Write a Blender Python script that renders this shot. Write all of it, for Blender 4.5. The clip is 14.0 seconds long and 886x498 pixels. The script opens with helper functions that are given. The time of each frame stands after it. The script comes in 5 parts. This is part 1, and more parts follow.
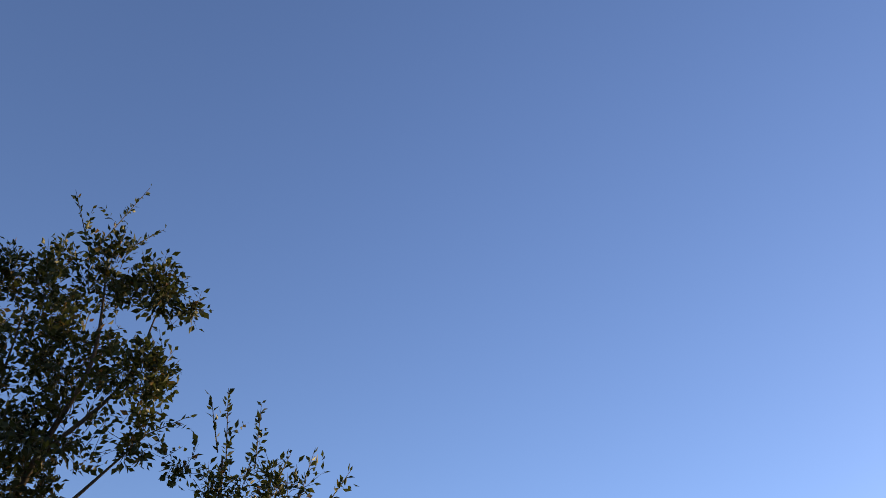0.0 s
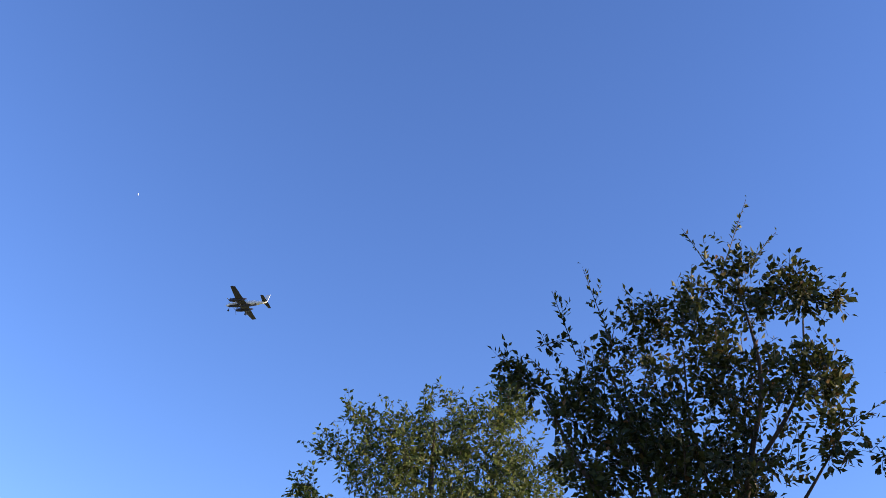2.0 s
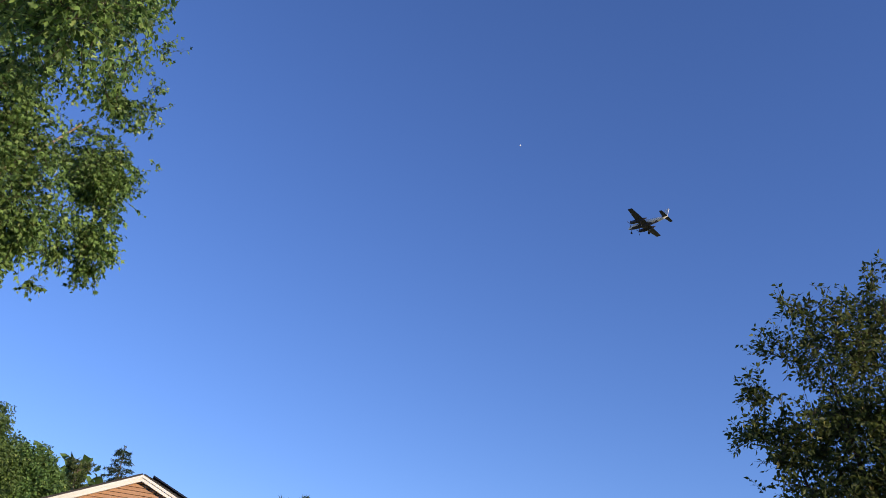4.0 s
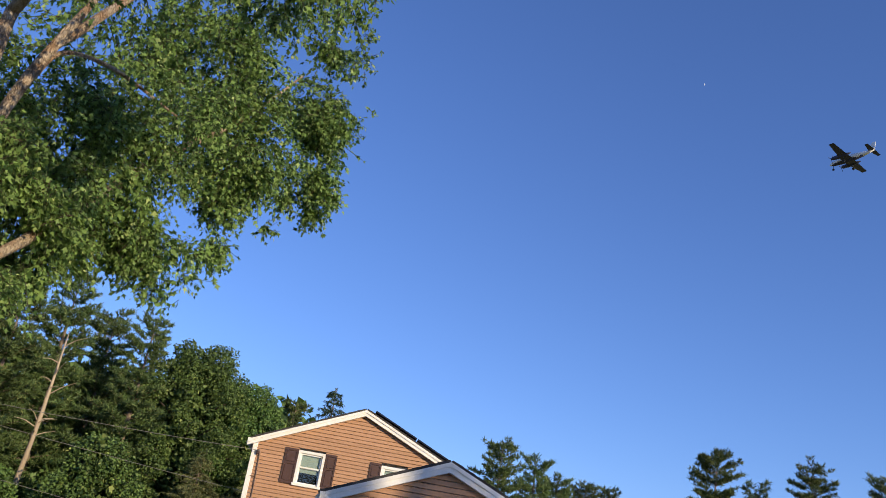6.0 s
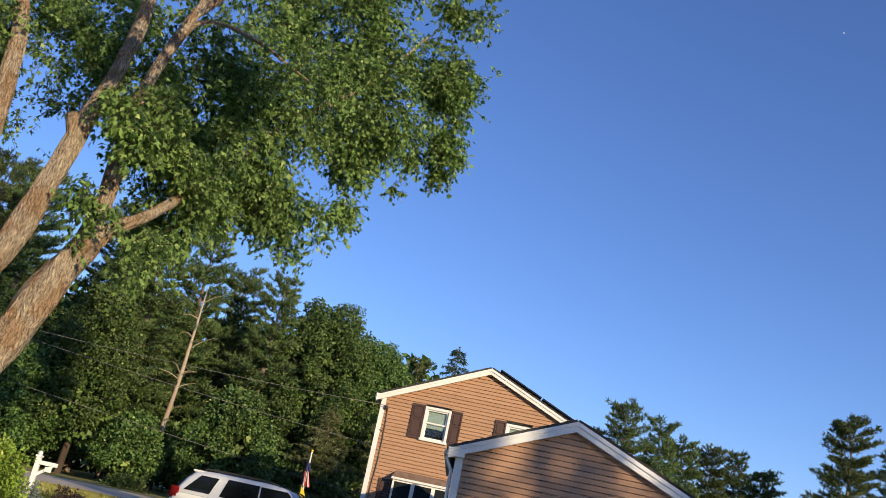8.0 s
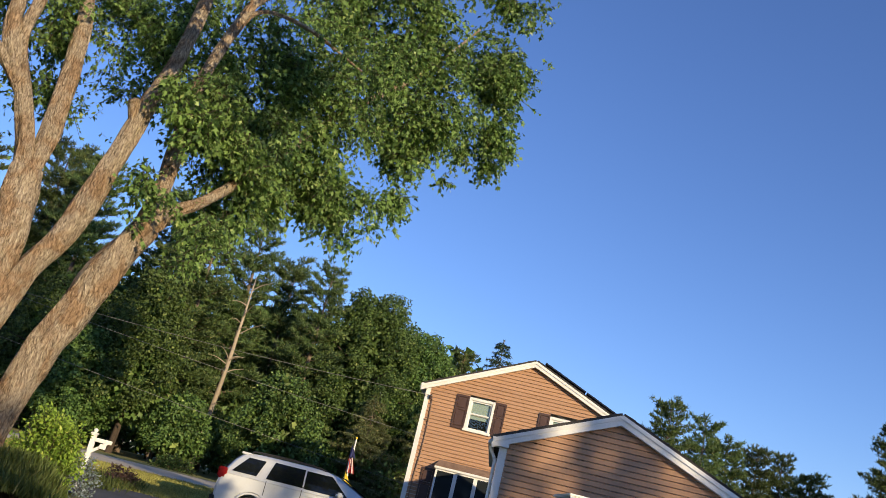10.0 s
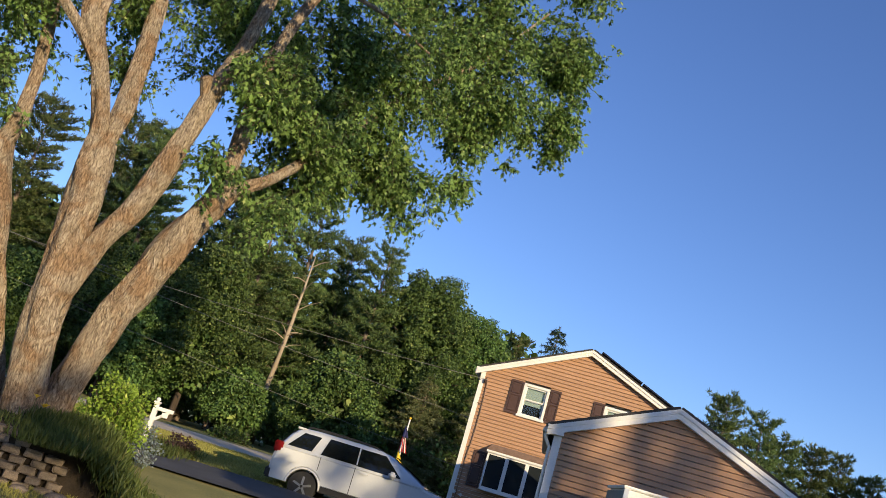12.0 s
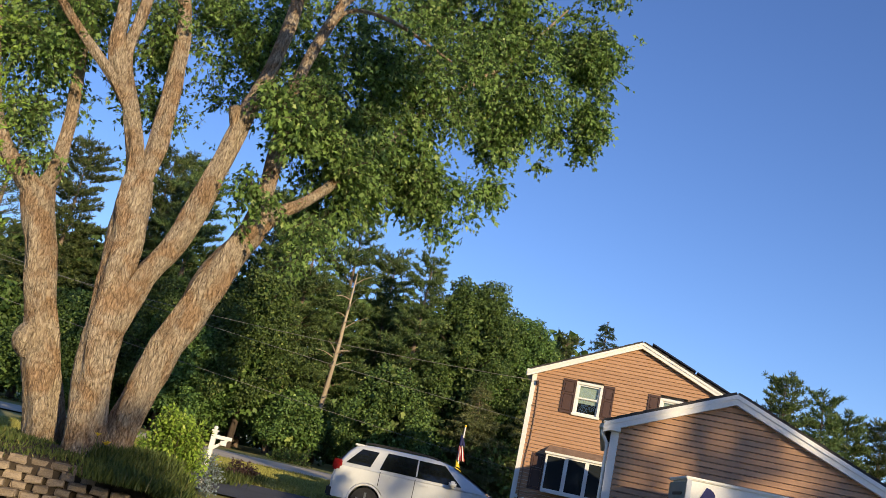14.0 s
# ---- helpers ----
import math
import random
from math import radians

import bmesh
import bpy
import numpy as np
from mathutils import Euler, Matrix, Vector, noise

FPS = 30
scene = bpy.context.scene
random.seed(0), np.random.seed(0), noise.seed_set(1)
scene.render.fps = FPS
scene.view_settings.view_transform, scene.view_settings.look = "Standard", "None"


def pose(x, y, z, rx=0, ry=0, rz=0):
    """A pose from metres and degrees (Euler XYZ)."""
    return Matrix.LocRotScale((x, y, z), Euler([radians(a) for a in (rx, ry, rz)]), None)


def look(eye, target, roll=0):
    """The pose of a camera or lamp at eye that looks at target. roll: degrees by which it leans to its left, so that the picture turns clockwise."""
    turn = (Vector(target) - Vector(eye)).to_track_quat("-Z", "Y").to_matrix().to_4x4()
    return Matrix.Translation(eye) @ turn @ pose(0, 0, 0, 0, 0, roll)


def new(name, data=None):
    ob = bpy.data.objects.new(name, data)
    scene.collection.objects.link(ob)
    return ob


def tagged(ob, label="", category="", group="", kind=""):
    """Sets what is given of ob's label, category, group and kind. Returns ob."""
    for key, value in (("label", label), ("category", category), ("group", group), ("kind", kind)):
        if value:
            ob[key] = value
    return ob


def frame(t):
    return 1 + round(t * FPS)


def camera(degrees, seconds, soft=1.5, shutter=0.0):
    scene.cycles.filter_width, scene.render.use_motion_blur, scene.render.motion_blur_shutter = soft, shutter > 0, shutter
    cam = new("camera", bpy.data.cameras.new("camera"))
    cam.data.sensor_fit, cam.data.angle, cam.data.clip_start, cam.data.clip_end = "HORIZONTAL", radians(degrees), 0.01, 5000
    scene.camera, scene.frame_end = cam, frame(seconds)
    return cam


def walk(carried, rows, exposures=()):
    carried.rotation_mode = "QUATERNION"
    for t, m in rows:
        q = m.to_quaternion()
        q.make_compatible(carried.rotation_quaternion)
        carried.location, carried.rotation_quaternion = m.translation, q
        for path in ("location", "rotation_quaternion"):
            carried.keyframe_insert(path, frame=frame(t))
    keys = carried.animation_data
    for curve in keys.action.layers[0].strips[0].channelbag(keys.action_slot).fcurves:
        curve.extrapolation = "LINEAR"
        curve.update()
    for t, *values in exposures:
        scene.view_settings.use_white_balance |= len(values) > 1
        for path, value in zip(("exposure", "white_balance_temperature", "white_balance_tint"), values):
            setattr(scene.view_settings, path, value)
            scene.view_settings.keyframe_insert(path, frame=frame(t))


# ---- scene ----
cam = camera(51.6, 14.0, soft=0.85)
PATH = [
    (0.0, pose(0.895, -0.636, 2.152, 126.76, -3.35, -97.71)),
    (0.5, pose(0.890, -0.610, 2.103, 127.94, -4.16, -87.53)),
    (1.0, pose(0.817, -0.574, 2.076, 127.40, -5.22, -76.94)),
    (1.5, pose(0.765, -0.551, 2.041, 125.92, -5.85, -65.85)),
    (2.0, pose(0.770, -0.510, 2.044, 123.98, -6.35, -55.47)),
    (2.5, pose(0.760, -0.442, 2.045, 121.88, -6.63, -46.42)),
    (3.0, pose(0.794, -0.394, 2.056, 119.47, -7.31, -38.66)),
    (3.5, pose(0.846, -0.327, 2.102, 117.41, -7.15, -32.55)),
    (4.0, pose(0.802, -0.349, 2.076, 115.81, -6.32, -27.24)),
    (4.2, pose(0.790, -0.345, 2.060, 115.35, -6.07, -25.28)),
    (6.3, pose(0.051, 0.055, 1.611, 110.46, -9.82, -15.12)),
    (6.5, pose(0.042, 0.051, 1.612, 109.95, -10.18, -14.44)),
    (7.0, pose(0.016, 0.005, 1.577, 109.00, -10.73, -12.64)),
    (7.5, pose(-0.001, 0.002, 1.600, 108.05, -10.94, -10.52)),
    (8.0, pose(-0.017, -0.012, 1.596, 107.39, -11.52, -8.80)),
    (8.2, pose(-0.015, -0.034, 1.583, 107.11, -12.01, -8.36)),
    (10.3, pose(-0.103, -0.127, 1.488, 106.15, -13.52, -5.79)),
    (10.5, pose(-0.128, -0.112, 1.500, 105.86, -13.62, -5.31)),
    (11.0, pose(-0.140, -0.107, 1.493, 105.34, -14.64, -4.57)),
    (11.5, pose(-0.148, -0.110, 1.497, 104.68, -15.60, -4.03)),
    (12.0, pose(-0.160, -0.110, 1.502, 104.60, -16.37, -3.37)),
    (12.5, pose(-0.185, -0.112, 1.521, 105.03, -16.66, -2.26)),
    (13.0, pose(-0.167, -0.139, 1.515, 104.78, -15.24, -0.79)),
    (13.5, pose(-0.162, -0.134, 1.518, 104.19, -13.58, -0.01)),
    (14.0, pose(-0.143, -0.136, 1.509, 104.10, -12.02, 0.46)),
]
walk(cam, PATH, [(0.0, 0.47, 7300, 27), (1.0, 0.77, 6750, 31), (2.0, 0.85, 6000, 31), (3.0, 0.45, 5800, 33), (4.2, 0.07, 5750, 34), (6.3, 0.13, 5850, 31), (14.0, 0.2, 6150, 28)])

# ---- daylight: a low evening sun behind the camera's right shoulder ----
SUN_AZ, SUN_EL = 148.0, 14.5
world = bpy.data.worlds.new("sky")
scene.world = world
world.use_nodes = True
wn = world.node_tree
sky = wn.nodes.new("ShaderNodeTexSky")
sky.sky_type = "NISHITA"
sky.sun_disc = False
sky.sun_elevation = radians(SUN_EL)
sky.sun_rotation = radians(SUN_AZ)
sky.air_density, sky.dust_density, sky.ozone_density = 1.0, 0.15, 5.0
wn.links.new(sky.outputs[0], wn.nodes["Background"].inputs[0])
wn.nodes["Background"].inputs[1].default_value = 0.15
sun = new("sun", bpy.data.lights.new("sun", "SUN"))
sun.data.energy, sun.data.angle, sun.data.color = 5.0, radians(0.45), (1.0, 0.84, 0.42)
TO_SUN = Vector((math.sin(radians(SUN_AZ)) * math.cos(radians(SUN_EL)), math.cos(radians(SUN_AZ)) * math.cos(radians(SUN_EL)), math.sin(radians(SUN_EL))))
sun.matrix_world = look(TO_SUN * 60, (0, 0, 0))


# ---- materials ----
def mat(name, colours, rough=0.8, scale=4.0, fine=40.0, bump=0.2, metal=0.0, stretch=(1, 1, 1), random_piece=0.0, gloss=0.4, relief=0.02):
    """A surface of two mixed colours with a coarse stain and a fine grain, at metres."""
    m = bpy.data.materials.new(name)
    m.use_nodes = True
    t = m.node_tree
    n, k = t.nodes, t.links.new
    b = n["Principled BSDF"]
    co = n.new("ShaderNodeTexCoord")
    mp = n.new("ShaderNodeMapping")
    mp.inputs["Scale"].default_value = stretch
    k(co.outputs["Object"], mp.inputs[0])
    a, c = n.new("ShaderNodeTexNoise"), n.new("ShaderNodeTexNoise")
    a.inputs["Scale"].default_value, c.inputs["Scale"].default_value = scale, fine
    a.inputs["Detail"].default_value, c.inputs["Detail"].default_value = 4, 3
    k(mp.outputs[0], a.inputs[0]), k(mp.outputs[0], c.inputs[0])
    mid = n.new("ShaderNodeMath")
    mid.operation = "MULTIPLY_ADD"
    mid.inputs[1].default_value = 0.45
    k(c.outputs[0], mid.inputs[0])
    sc = n.new("ShaderNodeMath")
    sc.operation = "MULTIPLY"
    sc.inputs[1].default_value = 0.6
    k(a.outputs[0], sc.inputs[0]), k(sc.outputs[0], mid.inputs[2])
    ramp = n.new("ShaderNodeValToRGB")
    e = ramp.color_ramp.elements
    e[0].position, e[1].position = 0.34, 0.70
    e[0].color, e[1].color = (*colours[0], 1), (*colours[-1], 1)
    if len(colours) == 3:
        e.new(0.52).color = (*colours[1], 1)
    k(mid.outputs[0], ramp.inputs[0])
    last = ramp.outputs[0]
    if random_piece:
        info, hsv, mr = n.new("ShaderNodeObjectInfo"), n.new("ShaderNodeHueSaturation"), n.new("ShaderNodeMapRange")
        mr.inputs[3].default_value, mr.inputs[4].default_value = 1 - random_piece, 1 + random_piece
        k(info.outputs["Random"], mr.inputs[0]), k(mr.outputs[0], hsv.inputs["Value"]), k(last, hsv.inputs["Color"])
        last = hsv.outputs[0]
    k(last, b.inputs["Base Color"])
    b.inputs["Roughness"].default_value, b.inputs["Metallic"].default_value = rough, metal
    b.inputs["Specular IOR Level"].default_value = gloss
    if bump:
        bp = n.new("ShaderNodeBump")
        bp.inputs["Strength"].default_value, bp.inputs["Distance"].default_value = bump, relief
        k(mid.outputs[0], bp.inputs["Height"]), k(bp.outputs[0], b.inputs["Normal"])
    return m


def leaf_mat(name, dark, light, odd, see=0.45, rough=0.5, own=0.0):
    """Leaves: colour varies from leaf to leaf, some light comes through."""
    m = bpy.data.materials.new(name)
    m.use_nodes = True
    t = m.node_tree
    n, k = t.nodes, t.links.new
    b = n["Principled BSDF"]
    geo, ramp = n.new("ShaderNodeNewGeometry"), n.new("ShaderNodeValToRGB")
    e = ramp.color_ramp.elements
    e[0].color, e[1].color = (*dark, 1), (*odd, 1)
    e[1].position = 1.0
    e.new(0.55).color = (*light, 1)
    e.new(0.93).color = (*light, 1)
    k(geo.outputs["Random Per Island"], ramp.inputs[0])
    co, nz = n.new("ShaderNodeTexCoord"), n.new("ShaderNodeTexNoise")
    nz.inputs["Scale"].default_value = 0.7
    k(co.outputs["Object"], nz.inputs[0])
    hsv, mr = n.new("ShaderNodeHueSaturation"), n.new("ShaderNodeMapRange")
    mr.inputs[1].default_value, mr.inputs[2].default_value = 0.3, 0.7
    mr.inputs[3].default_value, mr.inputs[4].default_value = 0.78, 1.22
    whole, each, both = n.new("ShaderNodeObjectInfo"), n.new("ShaderNodeMapRange"), n.new("ShaderNodeMath")
    each.inputs[3].default_value, each.inputs[4].default_value = 1 - own, 1 + own
    both.operation = "MULTIPLY"
    tone = n.new("ShaderNodeMapRange")
    tone.inputs[3].default_value, tone.inputs[4].default_value = 0.5 - 0.06 * own, 0.5 + 0.06 * own
    k(whole.outputs["Random"], each.inputs[0]), k(whole.outputs["Random"], tone.inputs[0]), k(tone.outputs[0], hsv.inputs["Hue"])
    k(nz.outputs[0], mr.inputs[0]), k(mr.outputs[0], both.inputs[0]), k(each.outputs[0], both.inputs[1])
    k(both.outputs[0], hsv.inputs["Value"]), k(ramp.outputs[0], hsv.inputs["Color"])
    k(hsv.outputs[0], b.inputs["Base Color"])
    b.inputs["Roughness"].default_value, b.inputs["Specular IOR Level"].default_value = rough, 0.25
    tr, mix = n.new("ShaderNodeBsdfTranslucent"), n.new("ShaderNodeMixShader")
    k(hsv.outputs[0], tr.inputs[0])
    mix.inputs[0].default_value = see
    k(b.outputs[0], mix.inputs[1]), k(tr.outputs[0], mix.inputs[2])
    k(mix.outputs[0], n["Material Output"].inputs[0])
    return m


def glass_mat(name, tint=(0.02, 0.025, 0.03)):
    m = bpy.data.materials.new(name)
    m.use_nodes = True
    b = m.node_tree.nodes["Principled BSDF"]
    b.inputs["Base Color"].default_value = (*tint, 1)
    b.inputs["Roughness"].default_value = 0.05
    b.inputs["Specular IOR Level"].default_value = 0.6
    return m


SIDING = mat("tan vinyl siding", [(0.36, 0.20, 0.115), (0.45, 0.26, 0.15)], 0.6, 1.5, 25, 0.08, stretch=(1, 1, 6), random_piece=0.06)
WHITE = mat("white painted trim", [(0.70, 0.69, 0.66), (0.82, 0.81, 0.79)], 0.45, 2, 30, 0.05)
SHUTTER = mat("dark brown shutter paint", [(0.055, 0.028, 0.025), (0.085, 0.045, 0.038)], 0.5, 5, 50, 0.1)
SHINGLE = mat("asphalt shingle", [(0.03, 0.03, 0.033), (0.075, 0.07, 0.07)], 0.95, 6, 90, 0.5)
PANEL = mat("dark solar panel", [(0.010, 0.012, 0.02), (0.016, 0.018, 0.03)], 0.25, 4, 60, 0.0)
GLASS = glass_mat("window glass")
BLIND = mat("pale roller blind", [(0.52, 0.56, 0.47), (0.60, 0.63, 0.54)], 0.8, 6, 60, 0.05)
BROWN_ROOF = mat("weathered brown bay roof", [(0.16, 0.10, 0.07), (0.30, 0.20, 0.14)], 0.9, 5, 60, 0.4)
BARK_DARK = mat("dark twig bark", [(0.035, 0.026, 0.02), (0.09, 0.065, 0.05)], 0.95, 6, 50, 0.5, stretch=(1, 1, 0.3))
PINE_BARK = mat("grey brown pine bark", [(0.10, 0.075, 0.055), (0.26, 0.20, 0.15)], 0.95, 4, 30, 0.7, stretch=(1, 1, 0.25))
DEAD_WOOD = mat("bleached dead wood", [(0.24, 0.19, 0.13), (0.42, 0.34, 0.24)], 0.9, 3, 40, 0.4, stretch=(1, 1, 0.2))
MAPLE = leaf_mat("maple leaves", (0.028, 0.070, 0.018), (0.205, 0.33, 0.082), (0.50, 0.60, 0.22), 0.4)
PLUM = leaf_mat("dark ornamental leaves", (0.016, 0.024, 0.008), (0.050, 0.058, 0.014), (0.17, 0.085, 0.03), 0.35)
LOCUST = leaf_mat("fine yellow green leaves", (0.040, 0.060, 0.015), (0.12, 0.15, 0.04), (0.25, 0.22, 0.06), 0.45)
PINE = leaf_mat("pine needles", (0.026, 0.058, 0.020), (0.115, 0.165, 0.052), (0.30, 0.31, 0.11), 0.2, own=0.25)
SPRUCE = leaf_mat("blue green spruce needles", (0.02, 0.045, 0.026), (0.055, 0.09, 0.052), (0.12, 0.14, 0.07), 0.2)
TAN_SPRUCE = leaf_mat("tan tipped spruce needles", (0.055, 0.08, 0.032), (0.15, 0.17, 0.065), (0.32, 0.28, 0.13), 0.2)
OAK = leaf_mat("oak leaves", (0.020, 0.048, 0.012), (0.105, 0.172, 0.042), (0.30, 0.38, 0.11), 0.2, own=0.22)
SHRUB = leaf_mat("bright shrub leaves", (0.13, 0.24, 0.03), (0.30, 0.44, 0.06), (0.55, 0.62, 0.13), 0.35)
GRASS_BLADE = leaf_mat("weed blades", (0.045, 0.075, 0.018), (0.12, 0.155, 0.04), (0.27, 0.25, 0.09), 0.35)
LAWN = mat("lawn", [(0.12, 0.13, 0.035), (0.25, 0.23, 0.065), (0.36, 0.31, 0.11)], 0.95, 0.5, 30, 0.6)
ASPHALT = mat("worn asphalt", [(0.045, 0.046, 0.05), (0.085, 0.085, 0.09)], 0.9, 1.2, 80, 0.4)
ROAD = mat("pale worn road", [(0.42, 0.36, 0.27), (0.56, 0.49, 0.38)], 0.9, 0.8, 60, 0.3)
BLOCK = mat("weathered concrete block", [(0.13, 0.10, 0.075), (0.34, 0.27, 0.20)], 0.95, 8, 60, 0.7, random_piece=0.18)


def bark_mat(name, furrow, plate, bleached):
    """Furrowed bark: dark cracks between long raised plates, with broad weathered patches."""
    m = bpy.data.materials.new(name)
    m.use_nodes = True
    n, k = m.node_tree.nodes, m.node_tree.links.new
    b = n["Principled BSDF"]
    co, mp = n.new("ShaderNodeTexCoord"), n.new("ShaderNodeMapping")
    mp.inputs["Scale"].default_value = (1, 1, 0.30)
    k(co.outputs["Object"], mp.inputs[0])
    warp, grain, patch = (n.new("ShaderNodeTexNoise") for _ in range(3))
    for q, sc, d in ((warp, 9.0, 4.0), (grain, 42.0, 6.0), (patch, 2.6, 5.0)):
        q.inputs["Scale"].default_value, q.inputs["Detail"].default_value = sc, d
        q.inputs["Distortion"].default_value = 0.6
        k(co.outputs["Object"] if q is patch else mp.outputs[0], q.inputs[0])
    bend = n.new("ShaderNodeMix")
    bend.data_type, bend.blend_type = "RGBA", "LINEAR_LIGHT"
    bend.inputs[0].default_value = 0.09
    k(mp.outputs[0], bend.inputs[6]), k(warp.outputs["Color"], bend.inputs[7])
    plates = n.new("ShaderNodeTexVoronoi")
    plates.feature = "DISTANCE_TO_EDGE"
    plates.inputs["Scale"].default_value = 19.0
    k(bend.outputs[2], plates.inputs["Vector"])
    crack = n.new("ShaderNodeMapRange")
    crack.inputs[1].default_value, crack.inputs[2].default_value = 0.0, 0.11
    k(plates.outputs[0], crack.inputs[0])
    mix = n.new("ShaderNodeMath")
    mix.operation = "MULTIPLY_ADD"
    mix.inputs[1].default_value = 0.9
    half = n.new("ShaderNodeMath")
    half.operation = "MULTIPLY"
    half.inputs[1].default_value = 0.17
    k(crack.outputs[0], half.inputs[0])
    k(grain.outputs[0], mix.inputs[0]), k(half.outputs[0], mix.inputs[2])
    ramp = n.new("ShaderNodeValToRGB")
    e = ramp.color_ramp.elements
    e[0].position, e[1].position = 0.20, 0.86
    e[0].color, e[1].color = (*furrow, 1), (*bleached, 1)
    e.new(0.50).color = (*plate, 1)
    k(mix.outputs[0], ramp.inputs[0])
    red = n.new("ShaderNodeMix")
    red.data_type, red.blend_type = "RGBA", "MULTIPLY"
    red.inputs[7].default_value = (0.80, 0.66, 0.55, 1)
    mr = n.new("ShaderNodeMapRange")
    mr.inputs[1].default_value, mr.inputs[2].default_value = 0.44, 0.60
    k(patch.outputs[0], mr.inputs[0]), k(mr.outputs[0], red.inputs[0]), k(ramp.outputs[0], red.inputs[6])
    k(red.outputs[2], b.inputs["Base Color"])
    b.inputs["Roughness"].default_value, b.inputs["Specular IOR Level"].default_value = 0.95, 0.2
    bp = n.new("ShaderNodeBump")
    bp.inputs["Strength"].default_value, bp.inputs["Distance"].default_value = 1.0, 0.07
    k(mix.outputs[0], bp.inputs["Height"]), k(bp.outputs[0], b.inputs["Normal"])
    return m


BARK = bark_mat("furrowed maple bark", (0.042, 0.033, 0.025), (0.30, 0.235, 0.168), (0.62, 0.52, 0.385))
SOIL = mat("dark soil", [(0.03, 0.024, 0.017), (0.07, 0.052, 0.036)], 1.0, 5, 50, 0.6)


# ---- mesh helpers ----
def mesh_from(name, verts, faces, material, smooth=False):
    me = bpy.data.meshes.new(name)
    me.from_pydata([tuple(v) for v in verts], [], [tuple(f) for f in faces])
    if material:
        me.materials.append(material)
    if smooth:
        me.polygons.foreach_set("use_smooth", [True] * len(me.polygons))
    return me


def thing(name, place=(0, 0, 0), label="", category="", group="", kind=""):
    ob = new(name)
    ob.empty_display_size = 0.2
    ob.location = place
    return tagged(ob, label, category, group, kind)


def hang(name, me, parent, label="", kind=""):
    ob = new(name, me)
    if parent is not None:
        ob.parent = parent
        ob.matrix_parent_inverse = Matrix.Translation(parent.location).inverted() if parent.parent is None else Matrix()
    return tagged(ob, label, kind=kind)


def part(name, bm, material, parent, label="", smooth=False):
    me = bpy.data.meshes.new(name)
    bm.to_mesh(me)
    bm.free()
    me.materials.append(material)
    if smooth:
        me.polygons.foreach_set("use_smooth", [True] * len(me.polygons))
    return hang(name, me, parent, label)


def box(bm, lo, hi, bevel=0.0):
    """An upright box in bm between two corners."""
    lo, hi = Vector(lo), Vector(hi)
    made = bmesh.ops.create_cube(bm, size=1, matrix=Matrix.Translation((lo + hi) / 2) @ Matrix.Diagonal((*(hi - lo), 1)))
    if bevel:
        vs = set(made["verts"])
        bmesh.ops.bevel(bm, geom=[e for e in bm.edges if e.verts[0] in vs and e.verts[1] in vs], offset=bevel, segments=2, affect="EDGES")
    return bm


def prism(bm, outline, y0, y1, m=None):
    """A slab: an outline of (x, z), drawn out from y0 to y1."""
    m = m or Matrix()
    a = [bm.verts.new(m @ Vector((x, y0, z))) for x, z in outline]
    b = [bm.verts.new(m @ Vector((x, y1, z))) for x, z in outline]
    k = len(a)
    bm.faces.new(a), bm.faces.new(b[::-1])
    for i in range(k):
        bm.faces.new((a[i], b[i], b[(i + 1) % k], a[(i + 1) % k]))
    bmesh.ops.recalc_face_normals(bm, faces=bm.faces)
    return bm


def tube(verts, faces, points, radii, sides=8, wobble=0.0, ridge=0.0):
    """A tapered limb along points, added to the lists."""
    pts = [Vector(p) for p in points]
    start = len(verts)
    side = Vector((1, 0.2, 0.1))
    for i, p in enumerate(pts):
        d = (pts[min(i + 1, len(pts) - 1)] - pts[max(i - 1, 0)]).normalized()
        side = (side - d * side.dot(d)).normalized()
        up = d.cross(side)
        for s in range(sides):
            a = 2 * math.pi * s / sides
            r = radii[i] * (1 + (wobble * (2 * noise.noise(p * 1.3 + Vector((math.cos(a), math.sin(a), 0)) * 1.7)) if wobble else 0))
            if ridge:
                r *= 1 + ridge * noise.noise((math.cos(a) * 6.5, math.sin(a) * 6.5, p.z * 1.3 + p.x)) + 0.5 * ridge * noise.noise((math.cos(a) * 12, math.sin(a) * 12, p.z * 3.5))
            verts.append(p + (side * math.cos(a) + up * math.sin(a)) * r)
    for i in range(len(pts) - 1):
        for s in range(sides):
            q = start + i * sides
            faces.append((q + s, q + (s + 1) % sides, q + sides + (s + 1) % sides, q + sides + s))
    faces.append(tuple(start + (len(pts) - 1) * sides + s for s in range(sides)))


def spline(points, steps=5):
    """Catmull-Rom points through the given ones (any number of values each)."""
    p = np.array(points, float)
    q = np.vstack([2 * p[0] - p[1], p, 2 * p[-1] - p[-2]])
    out = []
    for i in range(1, len(q) - 2):
        for s in range(steps):
            t = s / steps
            out.append(0.5 * ((2 * q[i]) + (q[i + 1] - q[i - 1]) * t + (2 * q[i - 1] - 5 * q[i] + 4 * q[i + 1] - q[i + 2]) * t * t + (3 * q[i] - q[i - 1] - 3 * q[i + 1] + q[i + 2]) * t ** 3))
    out.append(p[-1])
    return np.array(out)


def unit(a):
    return a / np.maximum(np.linalg.norm(a, axis=-1, keepdims=True), 1e-9)


